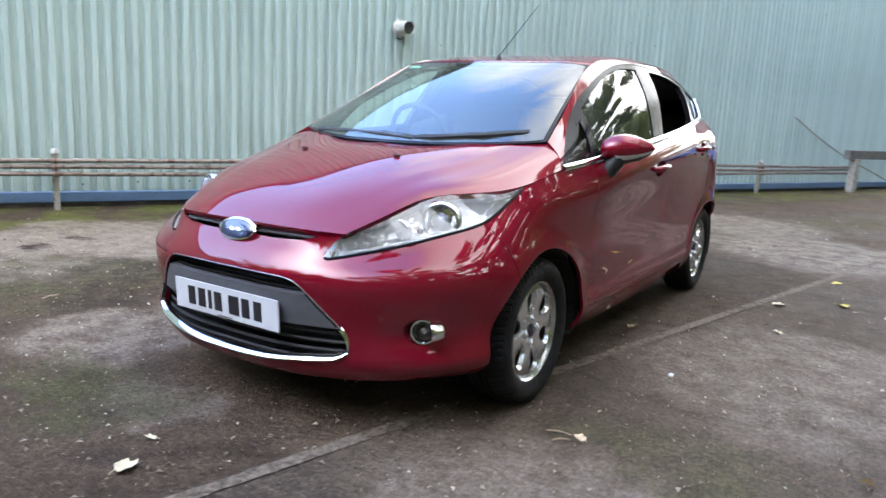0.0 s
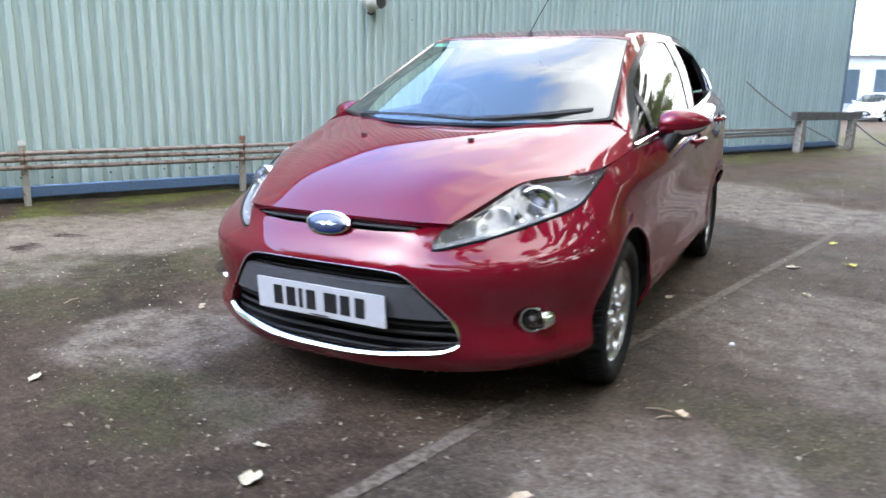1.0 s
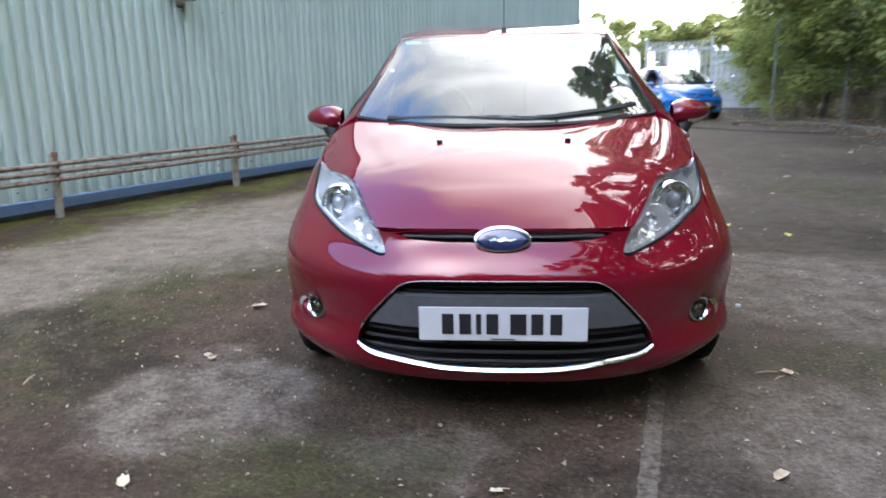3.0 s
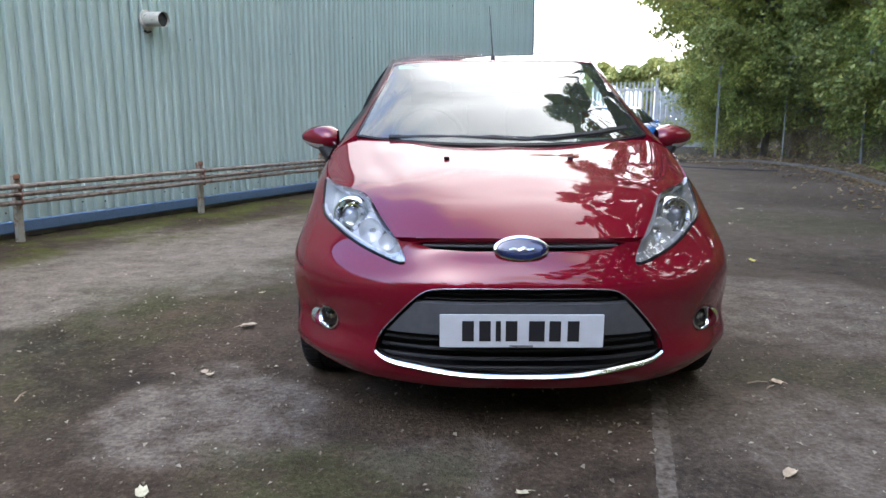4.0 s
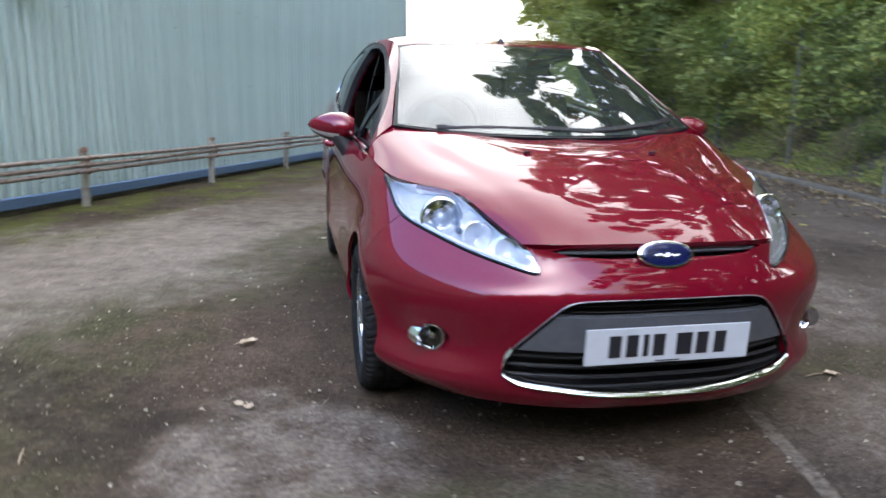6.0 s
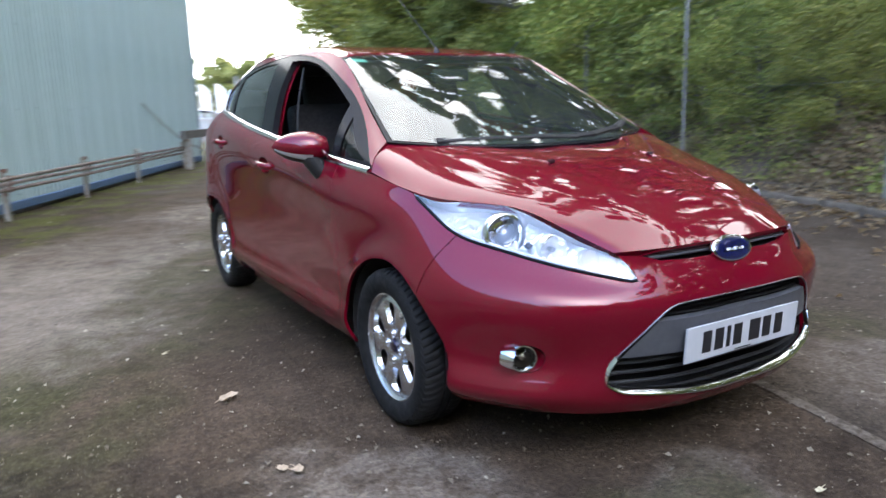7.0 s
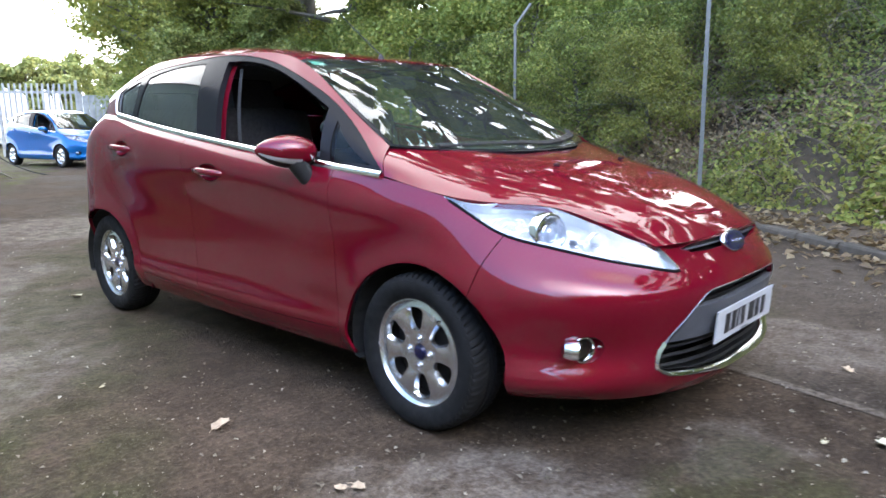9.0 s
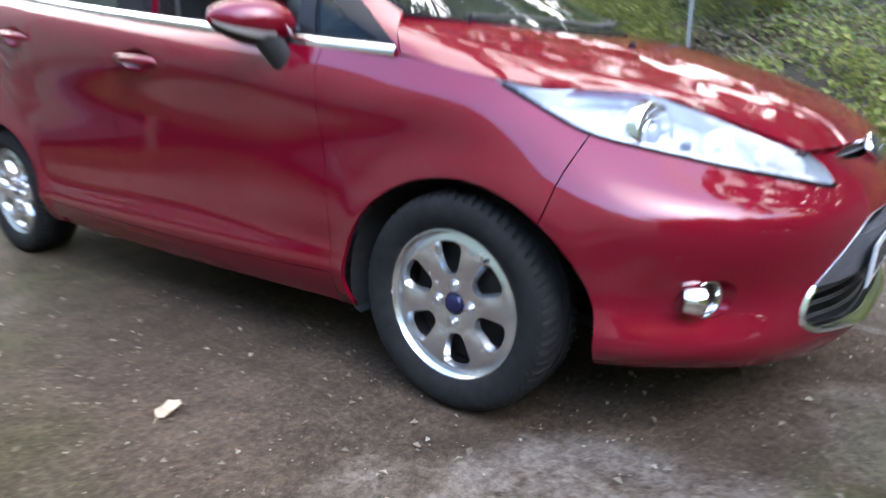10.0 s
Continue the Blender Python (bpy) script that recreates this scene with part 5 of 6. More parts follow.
for k in range(n_sheets + 1):
    for me, step in ((low_me, 0), (high_me, .006)):
        sheet = part("cladding_sheet", me, None, wall_1)
        sheet.location = by_wall(U1 - .025 - .875 * (k + 1), FACE + step, 0)
bm = bmesh.new()
add_grid(bm, [[by_wall(u, FACE + .012 + d, z) for u in (U0, -5, 0, 5, 10, U1)] for d, z in ((-.02, .165), (.006, .158), (.010, .150), (.010, .060), (-.03, .045))])
tagged(part("trim", bm, FLASH, smooth=0), "blue painted steel flashing along the wall foot", "trim", kind="structure")
bm = bmesh.new()
add_grid(bm, [[by_wall(u, w, z) for u, w in ((U1 - .12, FACE + .012), (U1 + .012, FACE + .014), (U1 + .014, FACE - .16))] for z in (0, 4.45)])
tagged(part("corner_trim", bm, CORNER_TRIM), "slate blue corner flashing", "trim", kind="structure")
bm = bmesh.new()
p = [by_wall(u, w, 0) for u, w in ((U1, FACE - .1), (U1, -22), (U1 - .2, -22), (U1 - .2, FACE - .1))]
lo = [bm.verts.new(q) for q in p]
hi = [bm.verts.new(q + Vector((0, 0, 4.45))) for q in p]
for k in range(4):
    bm.faces.new((lo[k], lo[(k + 1) % 4], hi[(k + 1) % 4], hi[k]))
tagged(part("wall_2", bm, CLAD), "sage green steel end wall", "wall", kind="structure")
bm = bmesh.new()
add_grid(bm, [[by_wall(u, w, z) for u in (U0, U1 + .1)] for w, z in ((FACE + .08, 4.43), (-13, 5.0), (-22, 4.45))])
tagged(part("roof_1", bm, ROOF_FAR), "shallow steel roof", "roof", kind="structure")

# screws, in the rows where the rails behind the sheets run
random.seed(11)
bm = bmesh.new()
for z, share in ((.25, .35), (1.28, .10), (1.95, .08), (2.32, .14), (3.3, .3)):
    u = U0
    while u < U1:
        if random.random() < share:
            c = by_wall(u + .088, FACE + .0, z + random.uniform(-.02, .02))
            add_lathe(bm, [(.0, .006), (.007, .005), (.010, .0)], c, OUT, 7)
        u += .26
tagged(part("cladding_screws", bm, DARK_HOLE), "dark weathered cladding screws", "screws", kind="stuff")

# vent stub
vent = tagged(part("vent_pipe", tube([by_wall(2.90, FACE - .02, 2.115), by_wall(2.90, FACE + .12, 2.115), by_wall(2.90, FACE + .26, 2.105)], .076, 28, False), PIPE_GREY, None, "", 50), "short pale round vent pipe on the clad wall", "vent pipe")
part("vent_collar", lathe([(.078, 0), (.102, .002), (.102, .022), (.090, .028), (.078, .028)], by_wall(2.905, FACE, 2.115), OUT, 24), PIPE_GREY, vent, "", 40)
# dark disc set inside the pipe, standing for the shade in its mouth
part("vent_mouth_shade", lathe([(.0, -.03), (.073, -.03)], by_wall(2.90, FACE + .262, 2.105), OUT, 24), DARK_HOLE, vent)
part("vent_dark_lip", tube([by_wall(2.86, FACE + .005, 2.00), by_wall(2.90, FACE + .012, 1.985), by_wall(2.95, FACE + .005, 2.00)], .012, 6), DARK_HOLE, vent)

# guard rail: posts and three pipes
rail = thing("guard_rail", by_wall(0, -5.0, 0))
base = by_wall(0, -5.0, 0)


def rel(u, w, z):
    return by_wall(u, w, z) - base


POSTS = (-12.6, -10.3, -7.9, -5.6, -3.25, -.90, 1.15, 3.32, 5.67, 7.9, 10.15, 13.10)
for n, z in enumerate((.49, .425, .36)):
    pts = [rel(u, -4.985 + .004 * math.sin(u * 1.7 + n), z + .006 * math.sin(u * .9 + n * 2)) for u in np.linspace(U0 + .5, 13.25, 60)]
    part("rail_pipe", tube(pts, .0225, 8), RAIL_PAINT, rail, "", 60)
random.seed(4)
for u in POSTS:
    bm = bmesh.new()
    lean = random.uniform(-.012, .012)
    for (du, dw), (su, sw) in (((0, 0), (.055, .007)), ((-.024, -.024), (.007, .055))):
        c = rel(u + du, -5.03 + dw, 0)
        vs = []
        for z, l in ((0, 0), (.585, lean)):
            vs.append([bm.verts.new(c + ALONG * (a * su / 2 + l) + OUT * (b2 * sw / 2) + Vector((0, 0, z))) for a, b2 in ((-1, -1), (1, -1), (1, 1), (-1, 1))])
        for k in range(4):
            bm.faces.new((vs[0][k], vs[0][(k + 1) % 4], vs[1][(k + 1) % 4], vs[1][k]))
        bm.faces.new(vs[1])
    bmesh.ops.recalc_face_normals(bm, faces=bm.faces)
    post = part("rail_post", bm, POST_PAINT, rail)
    part("post_cap", box(rel(u + lean, -5.03, .575), (.05, .05, .045), Matrix.Rotation(radians(25), 3, "Z"), .008), CAP_WHITE if u in (-.90, 10.15) else CLAMP_RUST, post)
    for z in (.49, .425, .36):
        ring_pts = [rel(u, -4.985, z) + OUT * (.027 * math.cos(a)) + Vector((0, 0, .027 * math.sin(a))) for a in np.linspace(-2.2, 2.2, 9)]
        part("clamp", tube(ring_pts, .008, 6), CLAMP_RUST, post)
tagged(rail, "weathered brown triple-pipe guard rail along the wall", "guard rail")

# beam on two stumps, rope and slack cable
beam = thing("barrier_beam", by_wall(14.1, -4.9, 0))
bb = by_wall(14.1, -4.9, 0)
turn = Matrix.Rotation(math.atan2(ALONG.y, ALONG.x), 3, "Z")
part("beam", box((0, 0, .735), (2.95, .12, .17), turn, .012), WOOD_BEAM, beam)
for u in (12.95, 15.25):
    part("stump", box(by_wall(u, -4.9, .33) - bb, (.16, .14, .66), turn, .012), POST_PAINT, beam)
tagged(beam, "weathered dark barrier beam on two grey stumps", "barrier")
rope_pts = [by_wall(11.29, FACE + .03, 1.38), by_wall(11.9, -5.15, 1.08), by_wall(12.5, -5.05, .80), by_wall(12.9, -4.95, .62), by_wall(13.4, -4.5, .28), by_wall(13.7, -4.2, .05)]
tagged(part("rope", tube([Vector(p) for p in curve_through([tuple(p) for p in rope_pts], 30)], .014, 6), ROPE), "slack dirty rope tied from wall to barrier post", "rope")
cab = [by_wall(15.25, -4.9, .62), by_wall(15.3, -4.5, .30), by_wall(15.2, -3.9, .03), by_wall(14.6, -2.6, .012), by_wall(13.9, -1.0, .012), by_wall(13.4, .8, .012)]
tagged(part("slack_chain", tube([Vector(p) for p in curve_through([tuple(p) for p in cab], 40)], .013, 6), CABLE), "slack dark chain lying across the yard entrance", "chain")
cam_bm = tube([by_wall(U1, FACE + .02, 4.15), by_wall(U1 + .12, FACE + .12, 4.18)], .02, 6)
add_box(cam_bm, by_wall(U1 + .18, FACE + .16, 4.17), (.14, .08, .08), turn, .01)
tagged(part("wall_lamp", cam_bm, BLACK_PLASTIC), "small dark lamp bracket on the shed corner", "lamp")

# ---------------- kerb, fence, bank and trees ----------------
def leaf_mesh(name, centres, normals, sizes, mat, seed=0, fold=.25):
    """One small folded leaf for each centre: six points, four triangles."""
    rng = np.random.default_rng(seed)
    c, n = np.asarray(centres, float), np.asarray(normals, float)
    n = n / np.maximum(np.linalg.norm(n, axis=1, keepdims=True), 1e-9)
    r = rng.normal(size=c.shape)
    a = np.cross(n, r)
    a /= np.maximum(np.linalg.norm(a, axis=1, keepdims=True), 1e-9)
    b = np.cross(n, a)
    s = np.asarray(sizes, float)[:, None]
    pts = np.stack([c - a * s * .5, c + b * s * .36 + n * s * fold * .5, c + a * s * .55, c - b * s * .36 + n * s * fold * .5], 1)
    k = len(c)
    base = np.arange(k)[:, None] * 4
    tri = np.concatenate([base + [0, 2, 1], base + [0, 3, 2]], 0)
    me = bpy.data.meshes.new(name)
    me.from_pydata(pts.reshape(-1, 3).tolist(), [], tri.tolist())
    me.materials.append(mat)
    return me


KERB_LINE = curve_through([(2.6, -3.2), (3.1, -1.35), (3.55, -.45), (4.1, .32), (4.7, 1.35), (5.15, 2.7), (5.7, 5.2), (6.2, 7.4), (6.8, 9.6), (7.25, 11.8), (7.2, 13.6), (6.75, 14.7), (6.0, 15.0), (5.2, 14.8)], 110)
FENCE_LINE = [(2.9, -7.6), (3.6, -4.4), (4.5, -1.4), (5.22, 1.62), (5.82, 4.66), (7.0, 8.0), (7.85, 11.5), (7.95, 15.2), (6.7, 16.4)]


def side_of(line, k):
    a, b = line[max(k - 1, 0)], line[min(k + 1, len(line) - 1)]
    d = np.array([b[0] - a[0], b[1] - a[1]])
    d /= np.linalg.norm(d)
    return np.array([d[1], -d[0]])


kerb = thing("kerb")
full = [np.array(p) for p in KERB_LINE]
step = 3
for k in range(0, len(full) - step, step):
    bm = bmesh.new()
    rows = []
    for o, z in ((0, 0), (.010, .060), (.025, .078), (.11, .080), (.125, .06), (.125, 0)):
        row = []
        for j in range(k, k + step + 1):
            q = full[j] + side_of(full, j) * o
            if j == k:
                q = q + (full[k + 1] - full[k]) * .05
            if j == k + step:
                q = q - (full[j] - full[j - 1]) * .05
            row.append((q[0], q[1], z))
        rows.append(row)
    add_grid(bm, rows)
    for i in (0, -1):
        bm.verts.ensure_lookup_table()
    bmesh.ops.recalc_face_normals(bm, faces=bm.faces)
    part("kerb_stone", bm, KERB, kerb)
tagged(kerb, "low weathered concrete kerb under fallen leaves", "kerb", kind="structure")

# the bank: soil that climbs from the kerb past the fence
def bank_point(k, o):
    """o metres behind the kerb at its k-th place."""
    q = full[k] + side_of(full, k) * (o + .1)
    z = .066 + .12 * min(o, .6) + max(0, o - .55) * .62 + max(0, o - 3.5) * .2
    z += .16 * min(1, max(0, o - .3)) * noise.noise((q[0] * .8, q[1] * .8, 2.0))
    return Vector((q[0], q[1], z))


bm = bmesh.new()
OFFS = (0, .2, .45, .7, 1.0, 1.4, 1.9, 2.5, 3.2, 4.2, 5.6, 8.0)
near = list(range(0, 88, 1))
add_grid(bm, [[bank_point(0, o) - Vector((.26, .965, 0)) * 1.4 * j for j in range(8, 0, -1)] + [bank_point(k, o) for k in near] for o in OFFS])
back = [bank_point(k, 8.0) for k in near]
tagged(part("bank", bm, SOIL, smooth=60), "earth bank of dark leafy soil behind the kerb", "bank", kind="structure")

rng = np.random.default_rng(3)
cs, ns, ss = [], [], []
dead_c, dead_n, dead_s = [], [], []
for _ in range(160000):
    k = int(rng.integers(0, 87))
    o = .5 + 6.5 * rng.random() ** 1.25
    p, q = bank_point(k, o), bank_point(k + 1, o)
    p = p.lerp(q, rng.random())
    lump = noise.noise((p.x * 1.3, p.y * 1.3, 5.0)) + .5 * noise.noise((p.x * 3.1, p.y * 3.1, 9.0))
    thick = max(.04, .30 + .42 * lump) * min(1, max(.12, (o - .45) / .6))
    if noise.noise((p.x * .9, p.y * .9, 40.0)) < -.34 and rng.random() < .8:
        continue
    h = 1.25 * thick * rng.random() ** .7
    cs.append((p.x + rng.normal() * .05, p.y + rng.normal() * .05, p.z + h))
    ns.append((-.35 + rng.normal() * .55, -.1 + rng.normal() * .55, .75 + rng.normal() * .3))
    ss.append(.034 + .045 * rng.random() + .02 * max(0, lump))
cs, ns, ss = np.array(cs), np.array(ns), np.array(ss)
pick = np.array([noise.noise((c[0] * .55, c[1] * .55, c[2] * .5 + 20)) + .25 * rng.normal() for c in cs])
pale = pick + .10 * (2.2 - cs[:, 1]) * (cs[:, 1] < 4) * .5 > .16
brown = (pick < -.27) & ~pale
for nm, keep, mat, words in (("ivy", ~pale & ~brown, LEAF_IVY, "dense green ivy and bramble covering the bank"), ("bramble", pale, LEAF_PALE, "yellow-green bramble leaves on the bank"), ("dry_undergrowth", brown, LEAF_DEAD, "dry brown undergrowth on the bank")):
    tagged(part(nm, leaf_mesh(nm, cs[keep], ns[keep], ss[keep], mat, 5), None), words, "undergrowth", kind="stuff")

# bramble stems and dead twigs
STEM = plain("dry_tan_stems", (.24, .18, .12), .8, vary=.35, scale=6)
random.seed(8)
bm = bmesh.new()
for _ in range(480):
    k, o = random.randrange(2, 70), random.uniform(.6, 4.5)
    p = bank_point(k, o)
    d = Vector((random.uniform(-1, .4), random.uniform(-1, 1), 0)).normalized()
    L, top = random.uniform(.4, 1.3), random.uniform(.15, .55)
    pts = [p + d * L * t + Vector((0, 0, .05 + top * math.sin(math.pi * min(1, t * .9)))) for t in (0, .25, .5, .75, 1)]
    add_tube(bm, pts, [.007, .006, .005, .004, .002], 4, False)
tagged(part("dead_stems", bm, STEM), "bare arching stems among the undergrowth", "stems", kind="stuff")

# leaf litter between kerb and fence, and blown along the kerb
cs, ns, ss = [], [], []
for _ in range(5200):
    k = int(rng.integers(0, 108))
    o = (abs(rng.normal()) * .45 - .12) if rng.random() < .85 else -abs(rng.normal()) * .5
    q = full[k] + side_of(full, k) * (o + .12 if o > 0 else o) + rng.normal(size=2) * .05
    z = bank_point(min(k, 100), max(o, 0)).z + .012 if o > 0 else .012
    cs.append((q[0], q[1], z + .01 * rng.random()))
    ns.append((rng.normal() * .35, rng.normal() * .35, 1))
    ss.append(.04 + .06 * rng.random())
tagged(part("leaf_litter", leaf_mesh("leaf_litter", cs, ns, ss, LEAF_DEAD, 7, .4), None), "dry brown leaf litter along the kerb", "leaf litter", kind="stuff")

# ---- chain-link fence
fence = thing("chain_link_fence")
TOP = 2.35
for k, (x, y) in enumerate(FENCE_LINE):
    d = np.array(FENCE_LINE[min(k + 1, len(FENCE_LINE) - 1)]) - np.array(FENCE_LINE[max(k - 1, 0)])
    d = d / np.linalg.norm(d)
    out = Vector((d[1], -d[0], 0))
    bm = bmesh.new()
    z0 = .0
    for off, size in (((0, 0), (.052, .007)), ((.022, .022), (.007, .052))):
        c = Vector((x, y, 0)) + Vector((d[0], d[1], 0)) * off[0] + out * off[1]
        rot = Matrix.Rotation(math.atan2(d[1], d[0]), 3, "Z")
        add_box(bm, c + Vector((0, 0, (TOP + .05) / 2)), (size[0], size[1], TOP + .05), rot)
        add_box(bm, c + out * .14 + Vector((0, 0, TOP + .19)), (size[0], size[1], .42), rot @ Matrix.Rotation(radians(40), 3, "X"))
    part("fence_post", bm, GALV, fence)


def wires(bm, a, b, pitch=.068):
    a, b = Vector((*a, 0)), Vector((*b, 0))
    L, way = (b - a).length, (b - a).normalized()
    side = Vector((way.y, -way.x, 0))
    r = .0012
    for lean in (1, -1):
        s = -TOP if lean > 0 else 0
        while s < (L if lean > 0 else L + TOP):
            lo, hi = (s, .12), (s + lean * (TOP - .12), TOP)
            if lean < 0:
                lo, hi = (s, .12), (s - (TOP - .12), TOP)
            pts = []
            for (u, z), (u2, z2) in (((lo), (hi)), ((hi), (lo))):
                if u < 0:
                    t = (0 - u) / (u2 - u)
                    u, z = 0, z + (z2 - z) * t
                elif u > L:
                    t = (L - u) / (u2 - u)
                    u, z = L, z + (z2 - z) * t
                pts.append((u, z))
            s += pitch * 1.15
            if not all(.1 <= z <= TOP + .01 for _, z in pts) or abs(pts[0][1] - pts[1][1]) < .05:
                continue
            A, B = (a + way * u + side * (.0015 * lean) + Vector((0, 0, z)) for u, z in pts)
            ax = (B - A).normalized()
            e1 = ax.cross(side).normalized() * r
            e2 = side * r
            ra = [bm.verts.new(A + v) for v in (e1, -e1 * .5 + e2 * .87, -e1 * .5 - e2 * .87)]
            rb = [bm.verts.new(B + v) for v in (e1, -e1 * .5 + e2 * .87, -e1 * .5 - e2 * .87)]
            for i in range(3):
                bm.faces.new((ra[i], ra[(i + 1) % 3], rb[(i + 1) % 3], rb[i]))


for p, q in zip(FENCE_LINE[1:], FENCE_LINE[2:]):
    bm = bmesh.new()
    wires(bm, p, q)
    part("mesh_panel", bm, WIRE, fence, "galvanised diamond wire mesh")
    for z in (.15, 1.25, TOP):
        part("line_wire", tube([(*p, z), (*q, z)], .0016, 4), GALV, fence)
tagged(fence, "galvanised chain-link fence with cranked posts before the bank", "fence")


# ---- trees
def tree(name, seed, height, spread, n_leaf, leaf, low=.25, mat=None, lean=(0, 0), airy=.48):
    random.seed(seed)
    g = np.random.default_rng(seed)
    t = thing(name)
    tips = []
    bm = bmesh.new()
    trunk = [Vector((lean[0] * s * s + .15 * math.sin(s * 5 + seed), lean[1] * s * s + .12 * math.cos(s * 4 + seed), height * .85 * s)) for s in np.linspace(0, 1, 9)]
    add_tube(bm, trunk, [height * .022 * (1 - .85 * s) + .015 for s in np.linspace(0, 1, 9)], 9)
    tr = part("trunk", bm, BARK, t, "", 50)
    bm = bmesh.new()
    for k in range(26):
        s = low + (1 - low) * (k + random.random()) / 26
        i = min(int(s * 8), 7)
        a = trunk[i].lerp(trunk[i + 1], s * 8 - i)
        ang = k * 2.4 + random.uniform(-.5, .5)
        L = spread * (.55 + .45 * math.sin(math.pi * min(1, (s - low) / (1 - low) * .9 + .18))) * random.uniform(.75, 1.1)
        d = Vector((math.cos(ang), math.sin(ang), random.uniform(.0, .55)))
        pts = [a + d * L * q + Vector((0, 0, -.10 * L * q * q)) for q in (0, .35, .7, 1)]
        add_tube(bm, pts, [height * .007, height * .005, height * .003, .006], 5, False)
        for q in (.45, .62, .8, .95, 1.0):
            if s > .40 and random.random() < airy:
                continue
            tips.append((a + d * L * q + Vector((random.gauss(0, .3), random.gauss(0, .3), random.gauss(0, .25))), (.26 + .36 * random.random()) * (1.5 if leaf > .2 else 1.0)))
    part("branchwork", bm, BARK, t, "", 50)
    cs, ns, ss = [], [], []
    per = n_leaf // len(tips)
    for c, r in tips:
        v = g.normal(size=(per, 3))
        v /= np.linalg.norm(v, axis=1, keepdims=True)
        rad = (g.random(per) ** .45)[:, None] * r
        cs.append(np.array(c) + v * rad * (1.15, 1.15, .8))
        ns.append(v * .5 + g.normal(size=(per, 3)) * .45 + (0, 0, .55))
        ss.append(leaf * (.7 + .6 * g.random(per)))
    part("crown", leaf_mesh("crown", np.concatenate(cs), np.concatenate(ns), np.concatenate(ss), mat or LEAF_TREE, seed), None, t)
    return t


t_a = tagged(tree("tree", 1, 12.0, 3.6, 46000, .105, .14), "broadleaf tree with dense dark green crown behind the fence", "tree", "trees behind the fence")
t_b = tagged(tree("tree", 2, 10.5, 3.3, 42000, .10, .10), "broadleaf tree with dense dark green crown behind the fence", "tree", "trees behind the fence")
t_c = tagged(tree("tree", 5, 6.0, 2.3, 15000, .10, .42, LEAF_PALE, airy=.1), "smaller tree with yellow-green leaves behind the fence", "tree", "trees behind the fence")
t_a.matrix_basis = pose(9.4, 8.8, 1.0)
t_b.matrix_basis = pose(9.3, 12.4, .3, 0, 0, 70)
t_c.matrix_basis = pose(8.3, 17.6, 0, 0, 0, 30)
for src, (x, y, z, a, s) in ((t_a, (9.2, 16.6, 0, 120, .95)), (t_b, (9.6, 5.0, 1.8, 200, 1.0)), (t_a, (10.6, .6, 2.6, 250, 1.0)), (t_b, (10.0, -3.4, 2.4, 310, 1.05)), (t_a, (7.6, -7.5, 1.6, 40, 1.05)),
                             (t_a, (12.0, 18.5, 0, 300, 1.2)), (t_b, (10.5, 22.0, 0, 90, 1.0)), (t_b, (12.0, -5.0, 3.5, 150, 1.2)), (t_c, (8.0, 19.2, 0, 100, 1.45)), (t_c, (9.8, 23.4, 0, 220, 1.4)), (t_c, (11.6, 26.5, 0, 320, 1.5))):
    c = copy_thing(src, pose(x, y, z, 0, 0, a) @ Matrix.Scale(s, 4))

tall = tagged(tree("tree", 14, 15.0, 6.0, 44000, .14, .36, None, (-3.6, 0), .28), "tall broadleaf tree whose crown hangs over the yard", "tree", "trees behind the fence")
tall.matrix_basis = pose(11.6, 9.9, 1.6)
copy_thing(tall, pose(12.5, -7.0, 2.6, 0, 0, -30))
copy_thing(tall, pose(7.6, -6.6, 1.2, 0, 0, -55))
copy_thing(tall, pose(10.0, 12.6, .6, 0, 0, 8))
copy_thing(tall, pose(12.4, 5.6, 3.2, 0, 0, -6))
copy_thing(tall, pose(9.4, 14.2, .2, 0, 0, 22))
copy_thing(tall, pose(10.0, 7.0, 1.5, 0, 0, 35))

shrub = tagged(tree("shrub", 9, 3.6, 1.35, 17000, .078, .14, LEAF_IVY, airy=0), "dense green shrub pressed against the fence", "shrub", "shrubs along the fence")
shrub.matrix_basis = pose(7.9, 7.1, .2)
light = tagged(tree("shrub", 12, 3.6, 1.35, 17000, .080, .14, LEAF_PALE, airy=0), "yellow-green leafy shrub behind the fence", "shrub", "shrubs along the fence")
light.matrix_basis = pose(8.9, 7.9, .4, 0, 0, 45) @ Matrix.Scale(.9, 4)
for k, (x, y, z, a, s) in enumerate(((8.5, 8.9, .1, 60, 1.0), (8.9, 10.4, .1, 130, 1.1), (9.2, 12.2, .1, 200, 1.0), (9.3, 13.9, .1, 280, 1.1), (9.0, 15.4, .1, 20, 1.05), (8.1, 16.9, 0, 90, 1.0), (7.7, 17.7, 0, 220, .9), (8.3, 19.3, 0, 160, .95), (8.7, 21.2, 0, 300, 1.1), (9.9, 17.6, 0, 240, 1.2), (7.5, 5.6, .6, 300, .8),
                                     (6.9, 4.3, .5, 35, .55), (6.5, 2.9, .6, 150, .5), (7.6, 3.7, 1.1, 250, .6), (8.3, 6.3, 1.0, 10, .75), (7.4, 1.6, 1.2, 80, .5), (8.6, 2.4, 1.9, 190, .65), (8.4, .2, 1.9, 330, .5))):
    copy_thing(shrub if k % 3 else light, pose(x, y, z, 0, 0, a) @ Matrix.Scale(s, 4))
dry = tagged(tree("shrub", 17, 2.2, 1.0, 5000, .055, .04, LEAF_DEAD, airy=0), "low dry brown shrub behind the fence", "shrub", "dry shrubs")
dry.matrix_basis = pose(7.6, 7.9, .1) @ Matrix.Scale(.6, 4)
